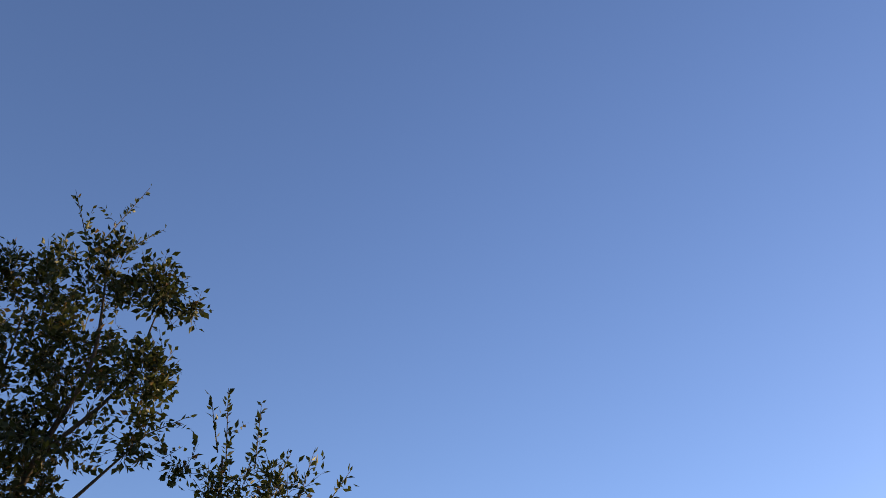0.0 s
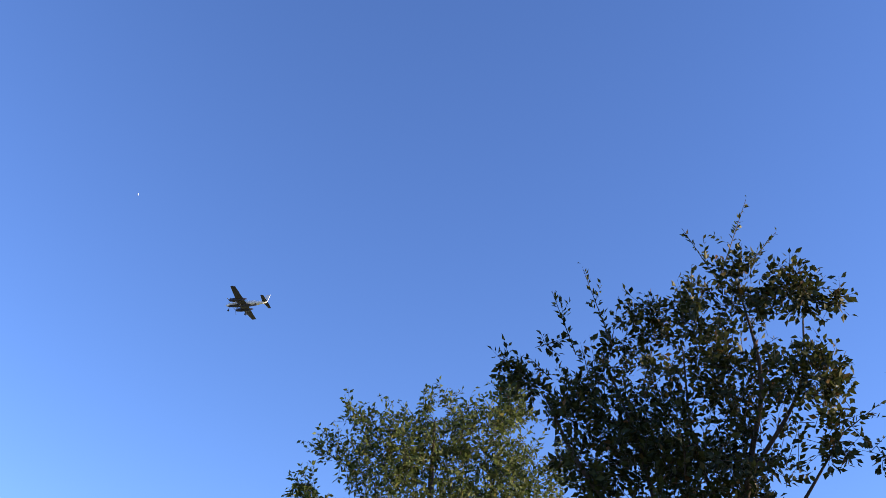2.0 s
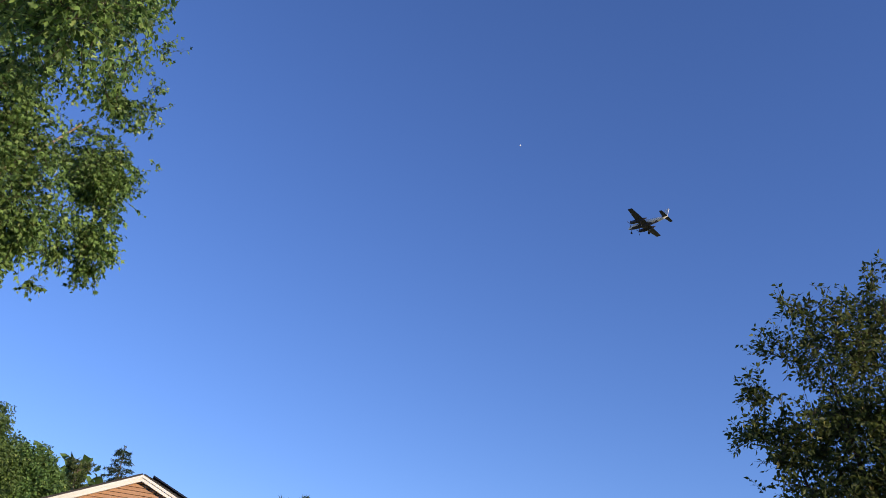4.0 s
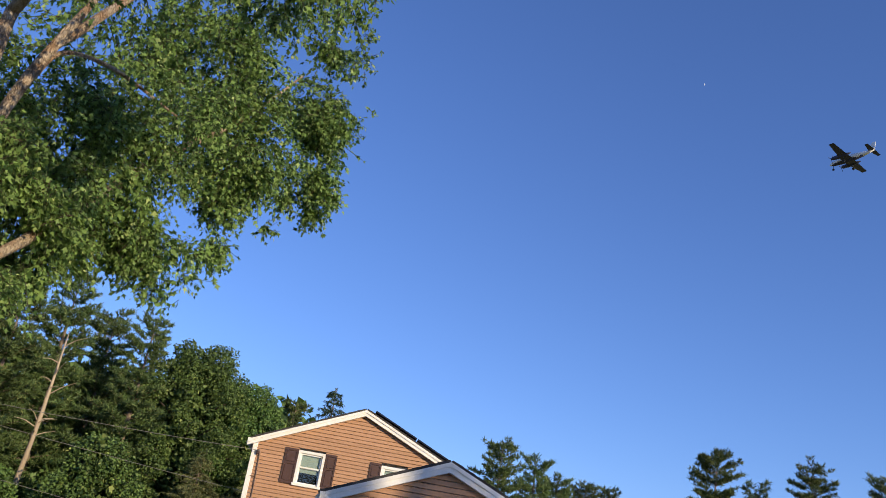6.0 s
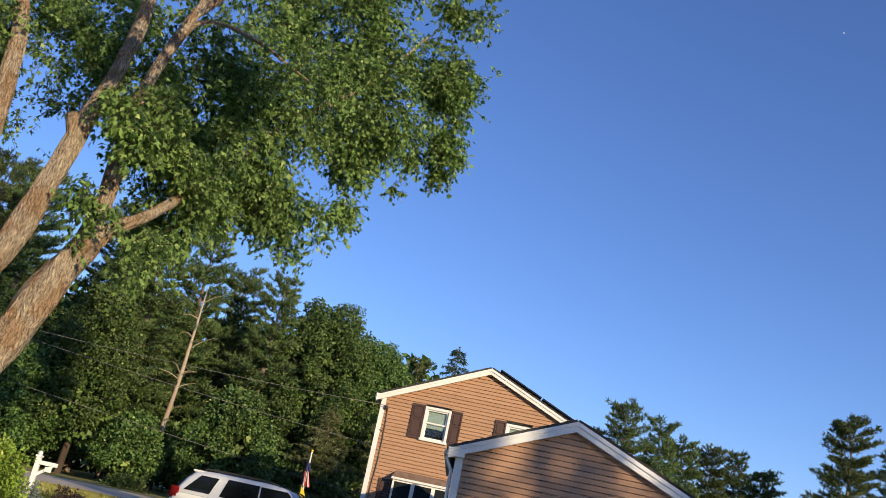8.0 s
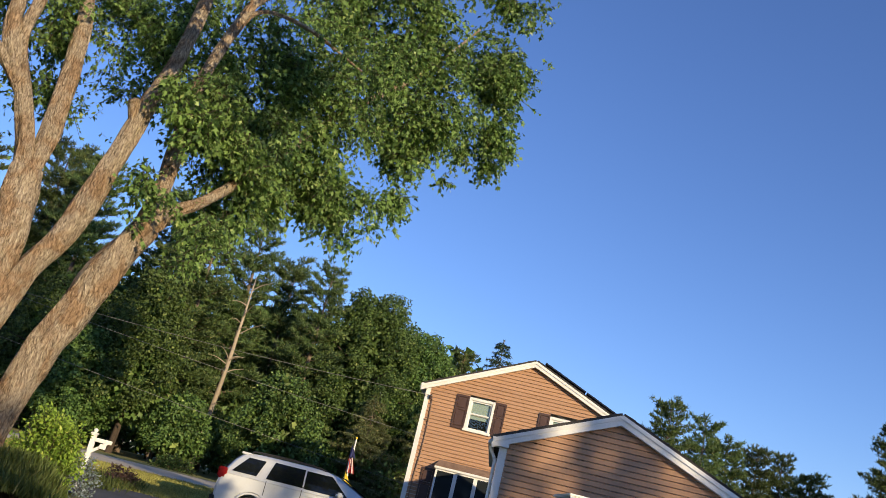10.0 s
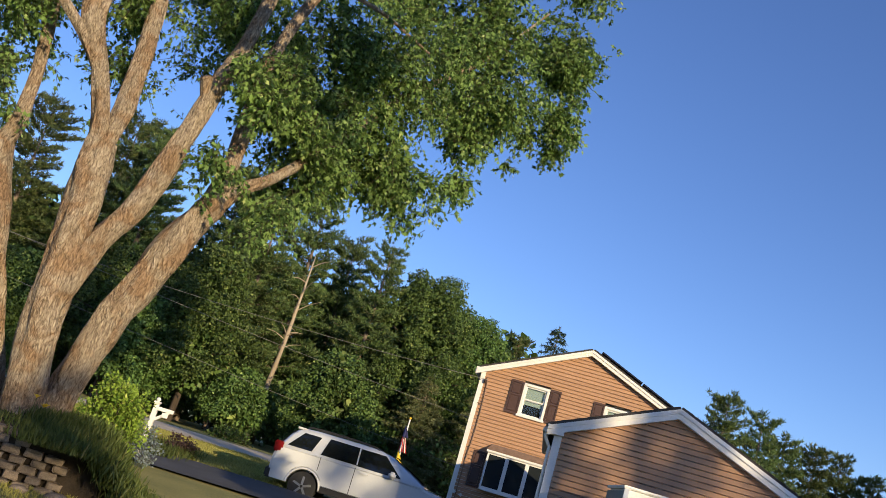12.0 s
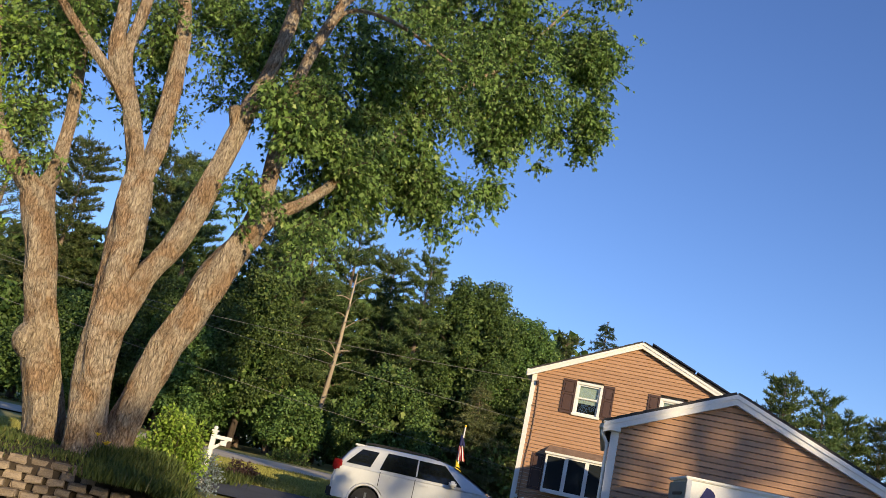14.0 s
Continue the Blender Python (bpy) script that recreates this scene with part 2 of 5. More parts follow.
def leaves_mesh(name, base, axis, normal, length, width, material, lobed=False):
    """Many leaves in one mesh: each a blade from its base along its axis, folded a little along the midrib."""
    n = len(base)
    axis = unit(axis)
    side = unit(np.cross(axis, normal))
    up = np.cross(side, axis)
    L, w = np.broadcast_to(length, n)[:, None], np.broadcast_to(width, n)[:, None]
    if lobed:
        v = [base, base + axis * L * 0.5 + side * w * 0.24 + up * w * 0.08, base + axis * L - up * L * 0.16, base + axis * L * 0.5 - side * w * 0.24 + up * w * 0.08,
             base + axis * L * 0.58 + side * w * 0.62 - up * w * 0.06, base + axis * L * 0.58 - side * w * 0.62 - up * w * 0.06]
        tri = [(0, 1, 2), (0, 2, 3), (0, 4, 1), (0, 3, 5)]
    else:
        v = [base, base + axis * L * 0.45 + side * w * 0.5 + up * w * 0.15, base + axis * L - up * L * 0.08, base + axis * L * 0.45 - side * w * 0.5 + up * w * 0.15]
        tri = [(0, 1, 2), (0, 2, 3)]
    k, c = len(v), len(tri)
    co = np.stack(v, 1).reshape(-1, 3).astype(np.float32)
    ix = (np.array(tri)[None] + (np.arange(n) * k)[:, None, None]).reshape(-1).astype(np.int32)
    me = bpy.data.meshes.new(name)
    me.vertices.add(len(co)), me.loops.add(len(ix)), me.polygons.add(n * c)
    me.vertices.foreach_set("co", co.ravel())
    me.loops.foreach_set("vertex_index", ix)
    me.polygons.foreach_set("loop_start", np.arange(0, n * c * 3, 3, dtype=np.int32))
    me.update(calc_edges=True)
    me.materials.append(material)
    return me


def twig_mesh(name, a, b, r, material):
    """Thin three-sided twigs from a to b in one mesh."""
    n = len(a)
    d = unit(b - a)
    s = unit(np.cross(d, np.array([0.3, 0.5, 0.8])))
    u = np.cross(d, s)
    r = np.broadcast_to(r, n)[:, None]
    ring = []
    for c, q in ((a, 1.0), (b, 0.35)):
        for i in range(3):
            ring.append(c + (s * math.cos(2.094 * i) + u * math.sin(2.094 * i)) * r * q)
    co = np.stack(ring, 1).reshape(-1, 3).astype(np.float32)
    tri = np.array([(0, 1, 4), (0, 4, 3), (1, 2, 5), (1, 5, 4), (2, 0, 3), (2, 3, 5)])
    ix = (tri[None] + (np.arange(n) * 6)[:, None, None]).reshape(-1).astype(np.int32)
    me = bpy.data.meshes.new(name)
    me.vertices.add(len(co)), me.loops.add(len(ix)), me.polygons.add(n * 6)
    me.vertices.foreach_set("co", co.ravel())
    me.loops.foreach_set("vertex_index", ix)
    me.polygons.foreach_set("loop_start", np.arange(0, n * 18, 3, dtype=np.int32))
    me.update(calc_edges=True)
    me.materials.append(material)
    return me


def sprigs(rng, lobes, count, length, droop=0.0, out=0.8, hollow=0.35):
    """Starts, ways and lengths of leafy twigs spread over the lobes (x, y, z, radius), pointing outwards."""
    lb = np.array(lobes, float)
    wgt = lb[:, 3] ** 2.0
    pick = rng.choice(len(lb), count, p=wgt / wgt.sum())
    d = unit(rng.normal(size=(count, 3)))
    rr = lb[pick, 3] * (hollow + (1 - hollow) * rng.random(count) ** 0.6) * (0.82 + 0.36 * rng.random(count))
    o = lb[pick, :3] + d * rr[:, None]
    way = unit(d * out + rng.normal(size=(count, 3)) * 0.45 + np.array([0, 0, 0.25 - droop]))
    L = length * (0.6 + 0.8 * rng.random(count))
    return o - way * (L * 0.5)[:, None], way, L


def leaf_set(rng, o, way, L, per, size, width, spread=0.8, hang_down=0.0, off=0.02):
    """Leaves along twigs: base, axis, normal, length, width."""
    n = len(o)
    i = np.repeat(np.arange(n), per)
    t = np.tile((np.arange(per) + 0.6) / per, n) * (0.9 + 0.2 * rng.random(n * per))
    perp = unit(np.cross(way[i], unit(rng.normal(size=(n * per, 3)))))
    base = o[i] + way[i] * (L[i] * t)[:, None] + perp * off
    axis = unit(way[i] * 0.6 + perp * spread + np.array([0, 0, -hang_down]))
    nor = unit(rng.normal(size=(n * per, 3)) * 0.7 + np.array([0, 0, 0.35]))
    ln = size * (0.65 + 0.6 * rng.random(n * per))
    return base, axis, nor, ln, ln * width


# ---- ground: one sheet to the horizon ----
def ground_z(x, y):
    t = min(max((y - 8.0) / 30.0, 0.0), 1.0)
    return 0.78 * t * t * (3 - 2 * t)


def sheet(name, xs, ys, lift, material, rough=0.0):
    v = [(x, y, ground_z(x, y) + lift + rough * noise.noise((x * 0.6, y * 0.6, 3.0))) for y in ys for x in xs]
    nx = len(xs)
    f = [(j * nx + i, j * nx + i + 1, (j + 1) * nx + i + 1, (j + 1) * nx + i) for j in range(len(ys) - 1) for i in range(nx - 1)]
    return mesh_from(name, v, f, material, True)


xs = [-1500, -400, -150, -80] + [-50 + 1.0 * i for i in range(101)] + [80, 150, 400, 1500]
ys = [-1500, -400, -150, -70] + [-40 + 1.0 * i for i in range(101)] + [90, 150, 400, 1500]
tagged(new("ground", sheet("ground", xs, ys, 0.0, LAWN, 0.03)), "dry sunlit lawn running out to the horizon", "lawn", kind="structure")
tagged(new("road", sheet("road", [-60 + 2 * i for i in range(61)], [30.5, 32.0, 33.5, 35.5], 0.045, ROAD)), "pale worn asphalt street beyond the lawn", "road", kind="structure")
tagged(new("driveway", sheet("driveway", [-5.7 + 0.9 * i for i in range(9)], [19.0 + 0.9 * i for i in range(5)], 0.05, ASPHALT)), "dark asphalt driveway leading to the street", "driveway", kind="structure")

# ---- the two-storey house and the low wing in front of it ----
YAW = Matrix.Rotation(radians(-9.3), 4, "Z")


def clip_row(z0, z1, roof):
    """The outline (x, z) of a siding board between two heights under a roof line [(x, z), peak, (x, z)]."""
    (xl, zl), (xp, zp), (xr, zr) = roof

    def span(z):
        a = xl if z <= zl else xl + (z - zl) / (zp - zl) * (xp - xl)
        b = xr if z <= zr else xr - (z - zr) / (zp - zr) * (xr - xp)
        return a, b
    if z0 >= zp - 0.02:
        return None
    z1 = min(z1, zp - 0.01)
    zs = [z0] + sorted(z for z in (zl, zr) if z0 < z < z1) + [z1]
    return [(span(z)[0], z) for z in zs] + [(span(z)[1], z) for z in reversed(zs)]


def board(outline, thick):
    """A lapped clapboard: its lower edge stands proud, its upper edge lies back."""
    z0, z1 = min(z for _, z in outline), max(z for _, z in outline)
    bm = bmesh.new()
    fr = [bm.verts.new((x, -thick * (1 - 0.8 * (z - z0) / (z1 - z0)), z)) for x, z in outline]
    bk = [bm.verts.new((x, 0.02, z)) for x, z in outline]
    k = len(fr)
    bm.faces.new(fr), bm.faces.new(bk[::-1])
    for i in range(k):
        bm.faces.new((fr[i], bk[i], bk[(i + 1) % k], fr[(i + 1) % k]))
    bmesh.ops.recalc_face_normals(bm, faces=bm.faces)
    return bm


def cut_spans(outline, holes):
    """Splits a board's outline round window openings (x0, x1, z0, z1)."""
    z0, z1 = min(z for _, z in outline), max(z for _, z in outline)
    a, b = min(x for x, _ in outline), max(x for x, _ in outline)
    todo = [h for h in holes if h[2] < z1 - 0.01 and h[3] > z0 + 0.01]
    if not todo:
        return [outline]
    res, x = [], a
    left = sorted({p for p in outline if p[0] < (a + b) / 2}, key=lambda p: p[1])
    right = sorted({p for p in outline if p[0] >= (a + b) / 2}, key=lambda p: -p[1])
    lo_edge = left
    for h in sorted(todo):
        res.append(lo_edge + [(h[0], z1), (h[0], z0)])
        lo_edge = [(h[1], z0), (h[1], z1)]
    res.append(lo_edge + right)
    return res


def gable_front(house, roof, base, row, holes, thick=0.026):
    z = base
    while z < roof[1][1]:
        o = clip_row(z, z + row - 0.013, roof)
        if o:
            for piece in cut_spans(o, holes):
                part("siding_board", board(piece, thick), SIDING, house)
        z += row


def slab_roof(house, roof, over, front, back, thick, tile):
    """Two shingled slopes with overhang, each a thick slab with rows of shingles."""
    (xl, zl), (xp, zp), (xr, zr) = roof
    for sgn, (xe, ze) in ((-1, (xl, zl)), (1, (xr, zr))):
        d = Vector((xe - xp, 0, ze - zp)).normalized()
        e = Vector((xe, 0, ze)) + d * over
        up = Vector((-d.z, 0, d.x)) * (1 if d.x < 0 else -1)
        up = up if up.z > 0 else -up
        bm = bmesh.new()
        q = [Vector((xp, 0, zp)), e, e + up * thick, Vector((xp, 0, zp)) + up * thick]
        prism(bm, [(v.x, v.z) for v in q], front, back)
        slope = part("roof", bm, SHINGLE, house, "dark asphalt shingle roof slope")
        n = int((e - Vector((xp, 0, zp))).length / tile)
        for i in range(n):
            a = Vector((xp, 0, zp)) + d * (tile * i) + up * (thick + 0.002)
            b = a + d * tile
            bm = bmesh.new()
            prism(bm, [(v.x, v.z) for v in (a, b, b + up * 0.016, a + up * 0.004)], front - 0.01, back)
            part("shingle_row", bm, SHINGLE, house)


def rake(house, roof, over, depth, y0, y1):
    (xl, zl), (xp, zp), (xr, zr) = roof
    for xe, ze in ((xl, zl), (xr, zr)):
        d = Vector((xe - xp, 0, ze - zp)).normalized()
        e = Vector((xe, 0, ze)) + d * over
        bm = bmesh.new()
        prism(bm, [(xp, zp), (e.x, e.z), (e.x, e.z - depth), (xp, zp - depth * 1.05)], y0, y1)
        part("rake_board", bm, WHITE, house, "white painted rake board")
        bm = bmesh.new()
        prism(bm, [(xp, zp + 0.012), (e.x, e.z + 0.012), (e.x, e.z - depth * 0.38), (xp, zp - depth * 0.40)], y0 - 0.025, y0 - 0.002)
        part("drip_edge", bm, WHITE, house)


def window(house, x0, x1, z0, z1, blind=0.55, sash=True):
    """A double-hung window: frame, sill, two sashes with panes, a blind behind the glass."""
    w = hang("window", None, house)
    t = 0.085
    for lo, hi in (((x0, -0.05, z0), (x0 + t, 0.06, z1)), ((x1 - t, -0.05, z0), (x1, 0.06, z1)), ((x0 + t, -0.05, z1 - t), (x1 - t, 0.06, z1))):
        part("frame", box(bmesh.new(), lo, hi, 0.006), WHITE, w)
    part("sill", box(bmesh.new(), (x0 - 0.03, -0.085, z0 - 0.03), (x1 + 0.03, 0.06, z0 + 0.05), 0.008), WHITE, w)
    mid = (z0 + z1) / 2
    for a, b, y in ((mid, z1 - t, 0.0), (z0 + 0.05, mid + 0.03, 0.03)):
        bm = bmesh.new()
        s = 0.045
        box(bm, (x0 + t, y, a), (x0 + t + s, y + 0.03, b)), box(bm, (x1 - t - s, y, a), (x1 - t, y + 0.03, b))
        box(bm, (x0 + t + s, y, a), (x1 - t - s, y + 0.03, a + s)), box(bm, (x0 + t + s, y, b - s), (x1 - t - s, y + 0.03, b))
        part("sash", bm, WHITE, w)
        part("pane", box(bmesh.new(), (x0 + t + s, y + 0.012, a + s), (x1 - t - s, y + 0.018, b - s)), CLEAR, w)
    part("blind", box(bmesh.new(), (x0 + t, 0.075, z1 - t - (z1 - z0) * blind), (x1 - t, 0.083, z1 - t)), BLIND, w, "pale half-drawn roller blind")
    # near-black sheet: the dimness of the room is put into its colour
    part("reveal", box(bmesh.new(), (x0 + 0.02, 0.087, z0), (x1 - 0.02, 0.097, z1)), SHADE, w)
    return w


def shutter(house, x0, x1, z0, z1):
    sh = hang("shutter", None, house, "dark brown panelled shutter")
    bm = bmesh.new()
    for a, b in ((x0, x0 + 0.05), (x1 - 0.05, x1)):
        box(bm, (a, -0.055, z0), (b, -0.012, z1), 0.004)
    m = z0 + (z1 - z0) * 0.55
    for a, b in ((z0, z0 + 0.08), (m, m + 0.06), (z1 - 0.07, z1)):
        box(bm, (x0 + 0.05, -0.052, a), (x1 - 0.05, -0.014, b))
    part("stile_frame", bm, SHUTTER, sh)
    for a, b in ((z0 + 0.08, m), (m + 0.06, z1 - 0.07)):
        part("raised_panel", box(bmesh.new(), (x0 + 0.06, -0.042, a + 0.012), (x1 - 0.06, -0.02, b - 0.012), 0.008), SHUTTER, sh)


CLEAR = bpy.data.materials.new("clear window pane")
CLEAR.use_nodes = True
_n, _k = CLEAR.node_tree.nodes, CLEAR.node_tree.links.new
_t, _g, _m = _n.new("ShaderNodeBsdfTransparent"), _n.new("ShaderNodeBsdfGlossy"), _n.new("ShaderNodeMixShader")
_t.inputs[0].default_value = (0.82, 0.86, 0.85, 1)
_g.inputs["Roughness"].default_value = 0.03
_m.inputs[0].default_value = 0.035
_k(_t.outputs[0], _m.inputs[1]), _k(_g.outputs[0], _m.inputs[2]), _k(_m.outputs[0], _n["Material Output"].inputs[0])
# painted darkness for the sheets behind the windows
SHADE = mat("near-black sheet for the unlit room", [(0.006, 0.006, 0.007), (0.014, 0.013, 0.012)], 0.9, 3, 20, 0)

H_ROOF = [(0.06, 5.50), (3.40, 6.98), (6.74, 5.50)]
house = thing("house", (1.70, 29.83, 0.0), "two-storey house with tan siding and white trim", "house")
house.matrix_world = Matrix.Translation((1.70, 29.83, 0.0)) @ YAW


def place(ob):
    """Parts of a turned thing are built in its own frame."""
    for c in ob.children_recursive:
        c.matrix_parent_inverse = Matrix()


W1, W2, BAY = (1.54, 2.39, 4.34, 5.41), (4.18, 5.02, 4.32, 5.38), (1.0, 2.95, 1.84, 2.96)
part("wall", prism(bmesh.new(), [(0.12, 0.2), (6.72, 0.2), (6.72, 5.48), (3.40, 6.90), (0.12, 5.48)], 0.26, 0.34), WHITE, house, "back of the gable wall")
part("wall", box(bmesh.new(), (0.1, 0.35, 0.2), (0.26, 7.6, 5.45)), SIDING, house, "tan side wall")
part("wall", box(bmesh.new(), (6.6, 0.35, 0.2), (6.76, 7.6, 5.45)), SIDING, house, "tan side wall")
part("wall", box(bmesh.new(), (0.1, 7.6, 0.2), (6.76, 7.76, 5.45)), SIDING, house, "tan rear wall")
gable_front(house, [(0.10, 5.46), (3.40, 6.92), (6.70, 5.46)], 0.42, 0.115, [W1, W2, BAY])
slab_roof(house, H_ROOF, 0.16, -0.16, 7.95, 0.06, 0.30)
rake(house, H_ROOF, 0.16, 0.17, -0.17, -0.02)
for x0, x1 in ((0.09, 0.24), (6.60, 6.75)):
    part("corner_board", box(bmesh.new(), (x0, -0.03, 0.3), (x1, 0.03, 5.47), 0.005), WHITE, house, "white corner board")
part("eave_return", box(bmesh.new(), (-0.10, -0.175, 5.36), (0.13, 0.30, 5.50), 0.006), WHITE, house)
part("gutter", box(bmesh.new(), (-0.15, 0.1, 5.34), (-0.04, 9.8, 5.46), 0.02), WHITE, house, "white eaves gutter")
window(house, *W1)
window(house, *W2, blind=0.8)
for a, b in ((1.12, 1.53), (2.41, 2.76), (3.82, 4.18), (5.08, 5.44)):
    shutter(house, a, b, 4.34, 5.43)
shutter(house, 0.55, 0.96, 1.80, 2.92)
for i in range(5):
    d = Vector((6.74 - 3.40, 0, 5.50 - 6.98)).normalized()
    for j in range(2):
        a = Vector((3.40, 0, 6.98)) + d * (0.25 + 1.62 * j)
        b = a + d * 1.58
        u = Vector((-d.z, 0, d.x))
        u = u if u.z > 0 else -u
        part("solar_panel", prism(bmesh.new(), [(v.x, v.z) for v in (a + u * 0.16, b + u * 0.16, b + u * 0.205, a + u * 0.205)], 0.0 + 1.02 * i, 1.0 + 1.02 * i), PANEL, house, "black framed solar panel")
        part("panel_rail", prism(bmesh.new(), [(v.x, v.z) for v in (a + u * 0.085, b + u * 0.085, b + u * 0.155, a + u * 0.155)], 0.2 + 1.02 * i, 0.26 + 1.02 * i), SHUTTER, house)

# bay window of the ground floor
bay = hang("bay_window", None, house, "white three-light bay window with a brown little roof")
x0, x1, z0, z1 = BAY
out = -0.34
part("sill", prism(bmesh.new(), [(x0, z0 - 0.06), (x1, z0 - 0.06), (x1, z0), (x0, z0)], out - 0.03, 0.0), WHITE, bay)
part("head", prism(bmesh.new(), [(x0 - 0.05, z1), (x1 + 0.05, z1), (x1 + 0.05, z1 + 0.07), (x0 - 0.05, z1 + 0.07)], out - 0.06, 0.0), WHITE, bay)
bm = bmesh.new()
vs = [bm.verts.new(p) for p in ((x0 - 0.06, out - 0.07, z1 + 0.07), (x1 + 0.06, out - 0.07, z1 + 0.07), (x1 + 0.06, 0, z1 + 0.07), (x0 - 0.06, 0, z1 + 0.07), (x0 + 0.05, -0.02, z1 + 0.29), (x1 - 0.05, -0.02, z1 + 0.29))]
for q in ((0, 1, 5, 4), (1, 2, 5), (3, 0, 4), (2, 3, 4, 5), (3, 2, 1, 0)):
    bm.faces.new([vs[i] for i in q])
part("bay_roof", bm, BROWN_ROOF, bay, "weathered brown shingled bay roof")
for i in range(3):
    a, b = x0 + 0.65 * i, x0 + 0.65 * (i + 1)
    s = 0.06
    bm = bmesh.new()
    box(bm, (a, out, z0), (a + s, out + 0.07, z1)), box(bm, (b - s, out, z0), (b, out + 0.07, z1))
    box(bm, (a + s, out, z0), (b - s, out + 0.07, z0 + s)), box(bm, (a + s, out, z1 - s), (b - s, out + 0.07, z1))
    part("casement_frame", bm, WHITE, bay)
    part("pane", box(bmesh.new(), (a + s, out + 0.03, z0 + s), (b - s, out + 0.036, z1 - s)), GLASS, bay)
    if i < 2:
        part("blind", box(bmesh.new(), (a + s, out + 0.09, z1 - 0.10 - 0.12 * i), (b - s, out + 0.10, z1)), BLIND, bay)
for a in (x0, x1 - 0.04):
    part("bay_side", box(bmesh.new(), (a, out + 0.07, z0), (a + 0.04, 0.0, z1)), WHITE, bay)
# another near-black sheet in place of the bay's unlit interior
part("room_back", box(bmesh.new(), (x0 + 0.04, 0.03, z0), (x1 - 0.04, 0.05, z1)), SHADE, bay)
# the electric service on the corner
verts, faces = [], []
tube(verts, faces, spline([(0.34, -0.06, 0.6), (0.34, -0.06, 2.4), (0.40, -0.06, 3.6), (0.36, -0.06, 5.0), (0.30, -0.10, 5.15)], 4), [0.016] * 17, 6)
hang("service_cable", mesh_from("service_cable", verts, faces, BROWN_ROOF, True), house, "brown service cable on the siding")
part("insulator", box(bmesh.new(), (0.26, -0.14, 5.05), (0.34, -0.02, 5.20), 0.02), SHUTTER, house)
part("cable_clip", box(bmesh.new(), (0.22, -0.06, 4.36), (0.36, -0.015, 4.39), 0.008), BROWN_ROOF, house)
for k in range(2):
    part("floodlight", box(bmesh.new(), (0.22 + 0.22 * k, -0.16, 1.45 - 0.05 * k), (0.34 + 0.22 * k, -0.02, 1.55 - 0.05 * k), 0.03), WHITE, house, "white twin floodlight")
place(house)

G_ROOF = [(0.05, 3.27), (2.36, 4.23), (6.85, 2.30)]
wing = thing("garage", (2.65, 18.28, 0.0), "single-storey garage with tan siding and white rake trim", "garage")
wing.matrix_world = Matrix.Translation((2.65, 18.28, 0.0)) @ YAW
part("wall", prism(bmesh.new(), [(0.16, 0.0), (6.8, 0.0), (6.8, 2.30), (2.36, 4.15), (0.16, 3.25)], 0.1, 0.2), WHITE, wing, "back of the gable wall")
part("wall", box(bmesh.new(), (0.14, 0.21, 0.0), (0.28, 6.8, 3.2)), SIDING, wing, "tan side wall")
part("wall", box(bmesh.new(), (6.66, 0.21, 0.0), (6.8, 6.8, 2.28)), SIDING, wing, "tan side wall")
part("wall", prism(bmesh.new(), [(0.16, 0.0), (6.8, 0.0), (6.8, 2.30), (2.36, 4.15), (0.16, 3.25)], 6.8, 6.9), SIDING, wing, "tan rear wall")
gable_front(wing, [(0.13, 3.24), (2.36, 4.18), (6.78, 2.30)], 0.2, 0.112, [])
slab_roof(wing, G_ROOF, 0.14, -0.14, 7.0, 0.055, 0.26)
rake(wing, G_ROOF, 0.10, 0.18, -0.15, -0.02)
part("corner_board", box(bmesh.new(), (0.11, -0.03, 0.1), (0.27, 0.03, 3.25), 0.005), WHITE, wing, "white corner board")
part("eave_return", box(bmesh.new(), (-0.06, -0.16, 3.10), (0.29, 0.2, 3.27), 0.006), WHITE, wing)
verts, faces = [], []
tube(verts, faces, spline([(-0.05, 0.1, 3.14), (-0.05, 0.08, 3.02), (0.05, 0.06, 2.86), (0.07, 0.06, 2.6), (0.07, 0.06, 0.1)], 5), [0.035] * 21, 8)
hang("downspout", mesh_from("downspout", verts, faces, WHITE, True), wing, "white bent downspout")
part("gutter", box(bmesh.new(), (-0.13, 0.0, 3.12), (-0.02, 6.9, 3.22), 0.02), WHITE, wing)
place(wing)


# ---- trees ----
def tree(name, base, label, category="tree", group=""):
    return thing(name, base, label, category, group)


def limbs(tr, name, sets, material, sides=9, wobble=0.12, ridge=0.0, steps=6, slim=1.0):
    for nm, pts, r in sets:
        v, f = [], []
        r = [q * slim for q in r] if nm == "limb" else r
        p = spline([(*a, b) for a, b in zip(pts, r)], steps)
        tube(v, f, p[:, :3], np.maximum(p[:, 3], 0.006), sides, wobble, ridge)
        hang(nm, mesh_from(nm, v, f, material, True), tr)


